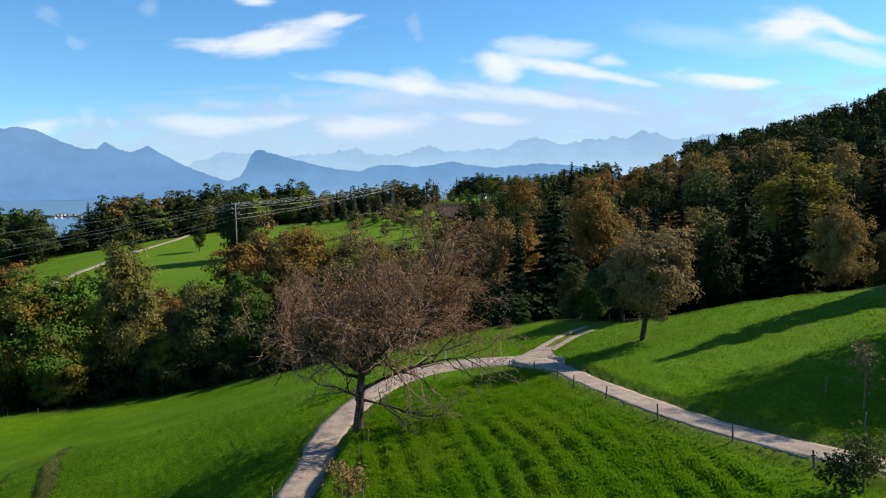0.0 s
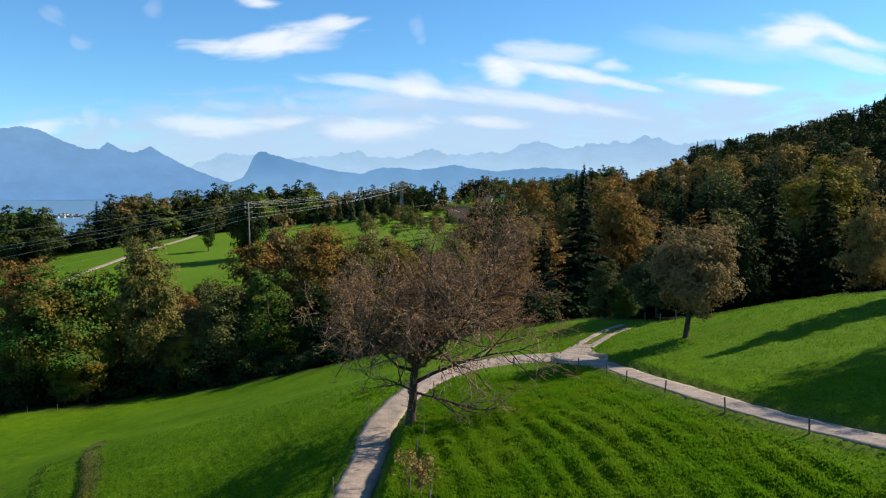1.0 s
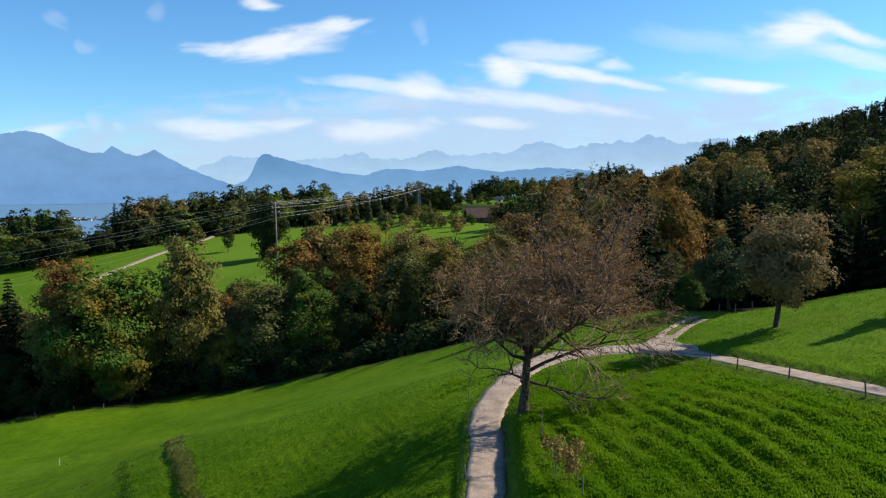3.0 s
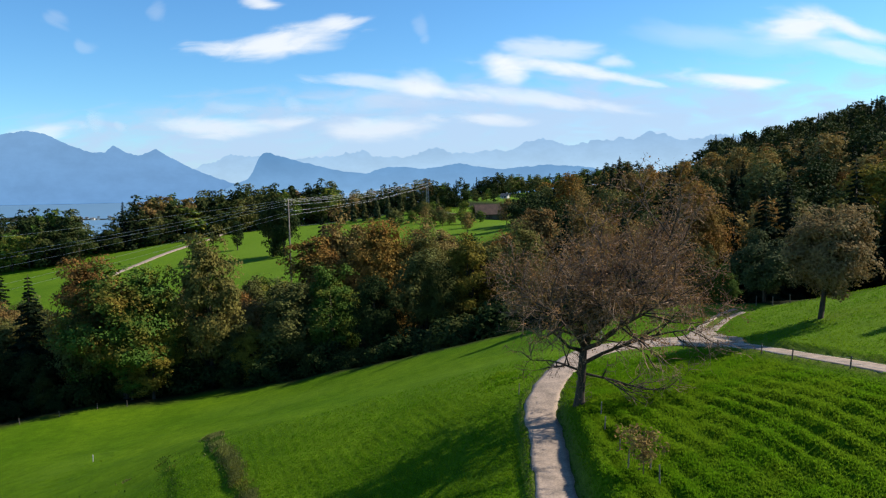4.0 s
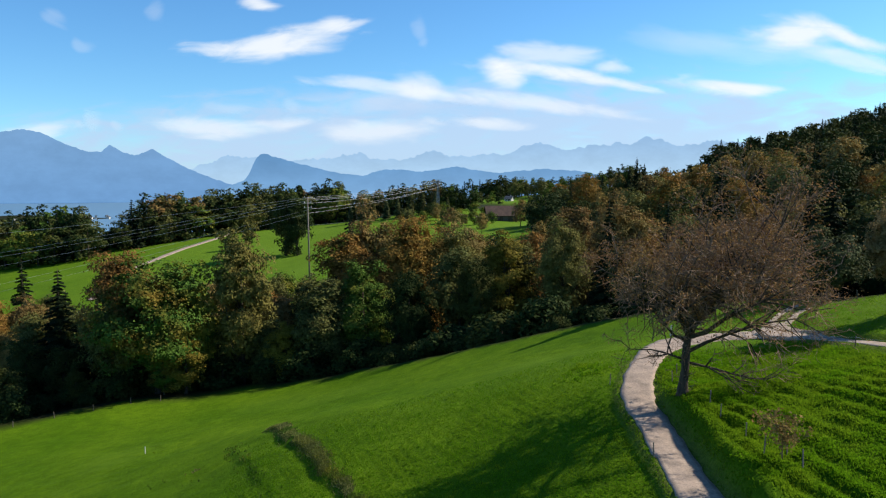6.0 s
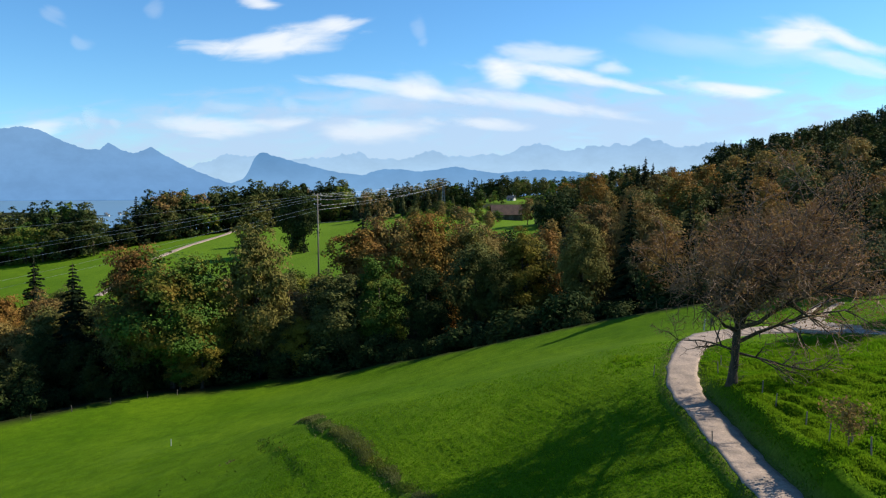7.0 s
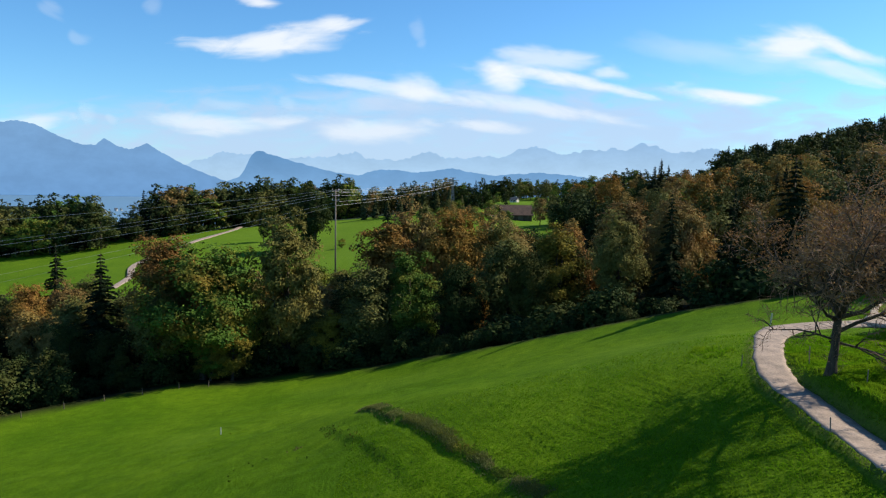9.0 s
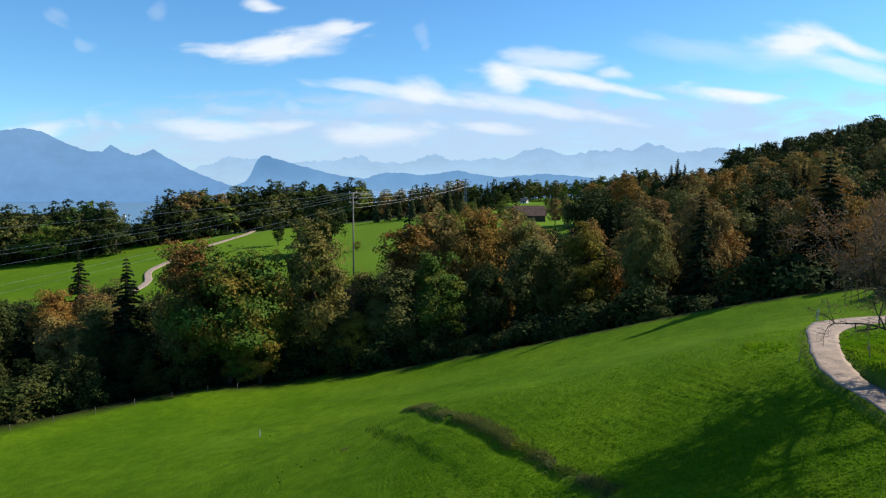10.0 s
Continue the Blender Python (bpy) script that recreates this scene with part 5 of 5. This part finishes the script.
scatter(26, lambda: (random.uniform(-12, 90), random.uniform(640, 725)), ["olive_belt_round", "green_belt_round", "dark_belt_round", "olive_belt_tall"], (7, 12), 6.0, lambda x, y: abs(x - 22) > 9, join="low trees on the far knoll's meadow")
for k in range(11):
    tree(random.choice(("olive_mid_round", "rust_mid_round", "green_mid_round", "olive_mid_tall")), -44 + k * 3.6 + random.uniform(-2, 2), random.uniform(335, 385), random.uniform(5, 9), None, random.uniform(0.9, 1.2), "small fruit tree on the meadow by the barn", "fruit trees by the barn")
# single trees on the far meadow
tree("ivy", -103.0, 334, 31, 0, 0.88)
tree("ivy", -97.0, 330, 27, 90, 0.88)
tree("dark_mid_tall", -129.5, 366, 14.5, 50, 0.85, "slim dark tree standing alone on the meadow")
tree("olive_mid_round", -48.5, 352, 12, 20, 1.0, "round olive-green tree on the far meadow")
tree("olive_mid_round", -26.0, 356, 9, 80, 0.9, "small orchard tree by the barn")
tree("rust_mid_round", -14.0, 318, 8.5, 80, 0.9, "small brown tree by the barn")
tree("green_mid_round", -32.0, 330, 7, 80, 1.1, "low green tree on the far meadow")
tree("green_mid_round", -84.0, 322, 4.5, 80, 1.2, "low round bush on the far meadow")
for k in range(9):
    tree(random.choice(("green_mid_round", "dark_mid_round", "dark_mid_tall", "olive_mid_round")), -46 + k * 4.6 + random.uniform(-2, 2), random.uniform(385, 425), random.uniform(5, 9), None, random.uniform(0.9, 1.2), "orchard tree on the rise behind the barn", "trees behind the barn")
for k in range(9):
    tree("larch_far", -88 + k * 7.2, 436 - k * 2.2 + random.uniform(-2, 2), random.uniform(9, 14), None, 1.0, "", "planted row of young conifers")


# ---- grass ----
def tufts(name, count, region, density, size, mat, seed, label):
    """Many small grass tufts as one mesh of blades."""
    rng = np.random.default_rng(seed)
    x0, x1, y0, y1 = region
    if density is None:
        t = rng.uniform(0.01, 1.04, count)
        p = SCARP_A + (SCARP_B - SCARP_A) * t[:, None]
        off = rng.normal(0.62, 0.4, count) - 0.5 * grain(p[:, 0], p[:, 1], 4, 11)
        d = (SCARP_B - SCARP_A) / np.linalg.norm(SCARP_B - SCARP_A)
        x, y = p[:, 0] - d[1] * off, p[:, 1] + d[0] * off
        clump = grain(x, y, 1.5, 51 + seed) > -0.35
        x, y = x[clump], y[clump]
    else:
        x, y = rng.uniform(x0, x1, count * 3), rng.uniform(y0, y1, count * 3)
        keep = rng.uniform(size=len(x)) < density(x, y)
        x, y = x[keep][:count], y[keep][:count]
    z = height(x, y)
    n = len(x)
    verts = np.empty((n, 3, 3, 3))
    for b in range(3):
        a = rng.uniform(0, 2 * np.pi, n)
        h = size * rng.uniform(0.6, 1.4, n)
        lean = rng.normal(0, 0.45, (n, 2)) * h[:, None]
        w = size * 0.32
        ca, sa = np.cos(a) * w, np.sin(a) * w
        verts[:, b, 0] = np.stack([x - ca, y - sa, z - 0.02], -1)
        verts[:, b, 1] = np.stack([x + ca, y + sa, z - 0.02], -1)
        verts[:, b, 2] = np.stack([x + lean[:, 0], y + lean[:, 1], z + h], -1)
    faces = np.arange(n * 9).reshape(-1, 3)
    ob = part(name, mesh_from(name, verts.reshape(-1, 3), faces, mat))
    return tagged(ob, label, "grass", kind="stuff")


def off_lanes(x, y):
    free = np.ones_like(x)
    for line, _, half in LANES[:2]:
        d, _k = from_line(x, y, line[::2])
        free = free * (d > half + 0.1)
    return free


tufts("grass", 64000, (-8, 22, 28, 70), lambda x, y: in_field(x, y) * (0.75 + 0.25 * np.sin((x * 0.985 + y * 0.17 + 0.35 * grain(x, y, 6, 7)) * 2 * np.pi / 1.55)) * off_lanes(x, y),
      0.14, TUFT, 1, "lush tufted meadow grass in uneven rows")
tufts("grass", 38000, (-45, -4, 38, 74), lambda x, y: off_lanes(x, y) * (0.7 + 0.3 * grain(x, y, 2.2, 31)) * smooth(85, 44, y), 0.11, TUFT, 2, "short mown meadow grass")
tufts("grass", 20000, (8, 40, 34, 84), lambda x, y: off_lanes(x, y) * (1 - in_field(x, y)) * (0.7 + 0.3 * grain(x, y, 1.6, 33)), 0.11, TUFT, 3, "short grazed grass on the slope")


tufts("dry_grass", 5600, (0, 0, 0, 0), None, 0.16, DRY_TUFT, 4, "rough dry grass along an eroded scarp")


def eroded_bank():
    """Bare earth face of the scarp: a ragged, overhanging strip, coloured dark for its shade."""
    d = (SCARP_B - SCARP_A) / np.linalg.norm(SCARP_B - SCARP_A)
    right = np.array([-d[1], d[0]])
    n = 130
    verts, faces = [], []
    for k in range(n):
        p = SCARP_A + (SCARP_B - SCARP_A) * (0.02 + 1.0 * k / n)
        p = p - right * (0.5 * float(grain(p[0], p[1], 4, 11)))
        rag = float(grain(p[0], p[1], 0.7, 61))
        fade = math.sin(math.pi * min(1, (k + 2) / 30) / 2)
        for off, rise in ((-0.34, -0.10), (-0.22 + 0.08 * rag, 0.03), (-0.1 + 0.06 * rag, 0.10 + 0.06 * rag), (-0.02, 0.11 + 0.06 * rag), (0.12, -0.05)):
            q = p + right * off
            verts.append((q[0], q[1], ground_at(*(p + right * (-0.34 if off < -0.01 else off))) + rise * fade))
    for k in range(n - 1):
        for i in range(4):
            faces.append((k * 5 + i, k * 5 + i + 1, k * 5 + i + 6, k * 5 + i + 5))
    # dark colours put the shade of the scarp's face into the turf
    shaded_face = rough_material("shaded_turf_soil", (0.0164, 0.0287, 0.0057), (0.0574, 0.082, 0.0164), 4.0, 0.06, 0.95)
    tagged(part("eroded_bank", mesh_from("eroded_bank", verts, faces, shaded_face, True)), "eroded turf edge across the meadow, coloured dark for its shaded face", "bank", kind="structure")


eroded_bank()
tufts("rough_grass", 4200, (0, 0, 0, 0), None, 0.14, LEAF["green"], 6, "rough dark weeds along an eroded scarp")


def clumped(spots):
    """Density of weeds round a few spots (x, y, radius)."""
    def density(x, y):
        d = sum(np.exp(-((x - a) ** 2 + (y - b) ** 2) / (r * r)) for a, b, r in spots)
        return np.clip(d, 0, 1) * (grain(x, y, 0.8, 71) > -0.1)
    return density


def along_low_scarp(x, y):
    along, s = beside(x, y, SCARP_A, SCARP_B)
    return smooth(0.03, 0.1, along) * smooth(0.8, 0.55, along) * np.exp(-((s + 4.6) / 0.75) ** 2) * (grain(x, y, 1.1, 73) > -0.15)


def along_lane_bank(x, y):
    d, k = from_line(x, y, LANE)
    return (x > LANE[k, 0]) * smooth(3.0, 3.4, d) * smooth(6.5, 4.2, d) * (0.5 + 0.5 * grain(x, y, 0.9, 75))


tufts("weeds", 2200, (-56, -34, 50, 86), along_low_scarp, 0.17, LEAF["green"], 11, "dark weeds along a low scarp in the meadow")
tufts("weeds", 900, (-16, -8, 62, 71), clumped([(-11.3, 66.6, 1.6), (-13.2, 65.4, 1.0), (-12.0, 68.5, 0.9)]), 0.2, TUFT, 12, "tall weeds in the meadow beside the lane")
tufts("weeds", 900, (-68, -44, 60, 100), clumped([(-52.3, 73.8, 0.8), (-54.5, 72.5, 1.1), (-57.5, 71.0, 1.0), (-50.5, 70.2, 0.9), (-64.6, 94.2, 0.7)]), 0.19, LEAF["green"], 13, "dark weed clumps scattered over the meadow")
tufts("dry_grass", 160, (-54, -50, 72, 76), clumped([(-51.6, 74.1, 0.6)]), 0.2, DRY_TUFT, 14, "patch of dry brown grass in the meadow")
tufts("bank_grass", 6000, (-9, -2, 26, 60), along_lane_bank, 0.16, TUFT, 15, "long uneven grass on the bank above the lane")
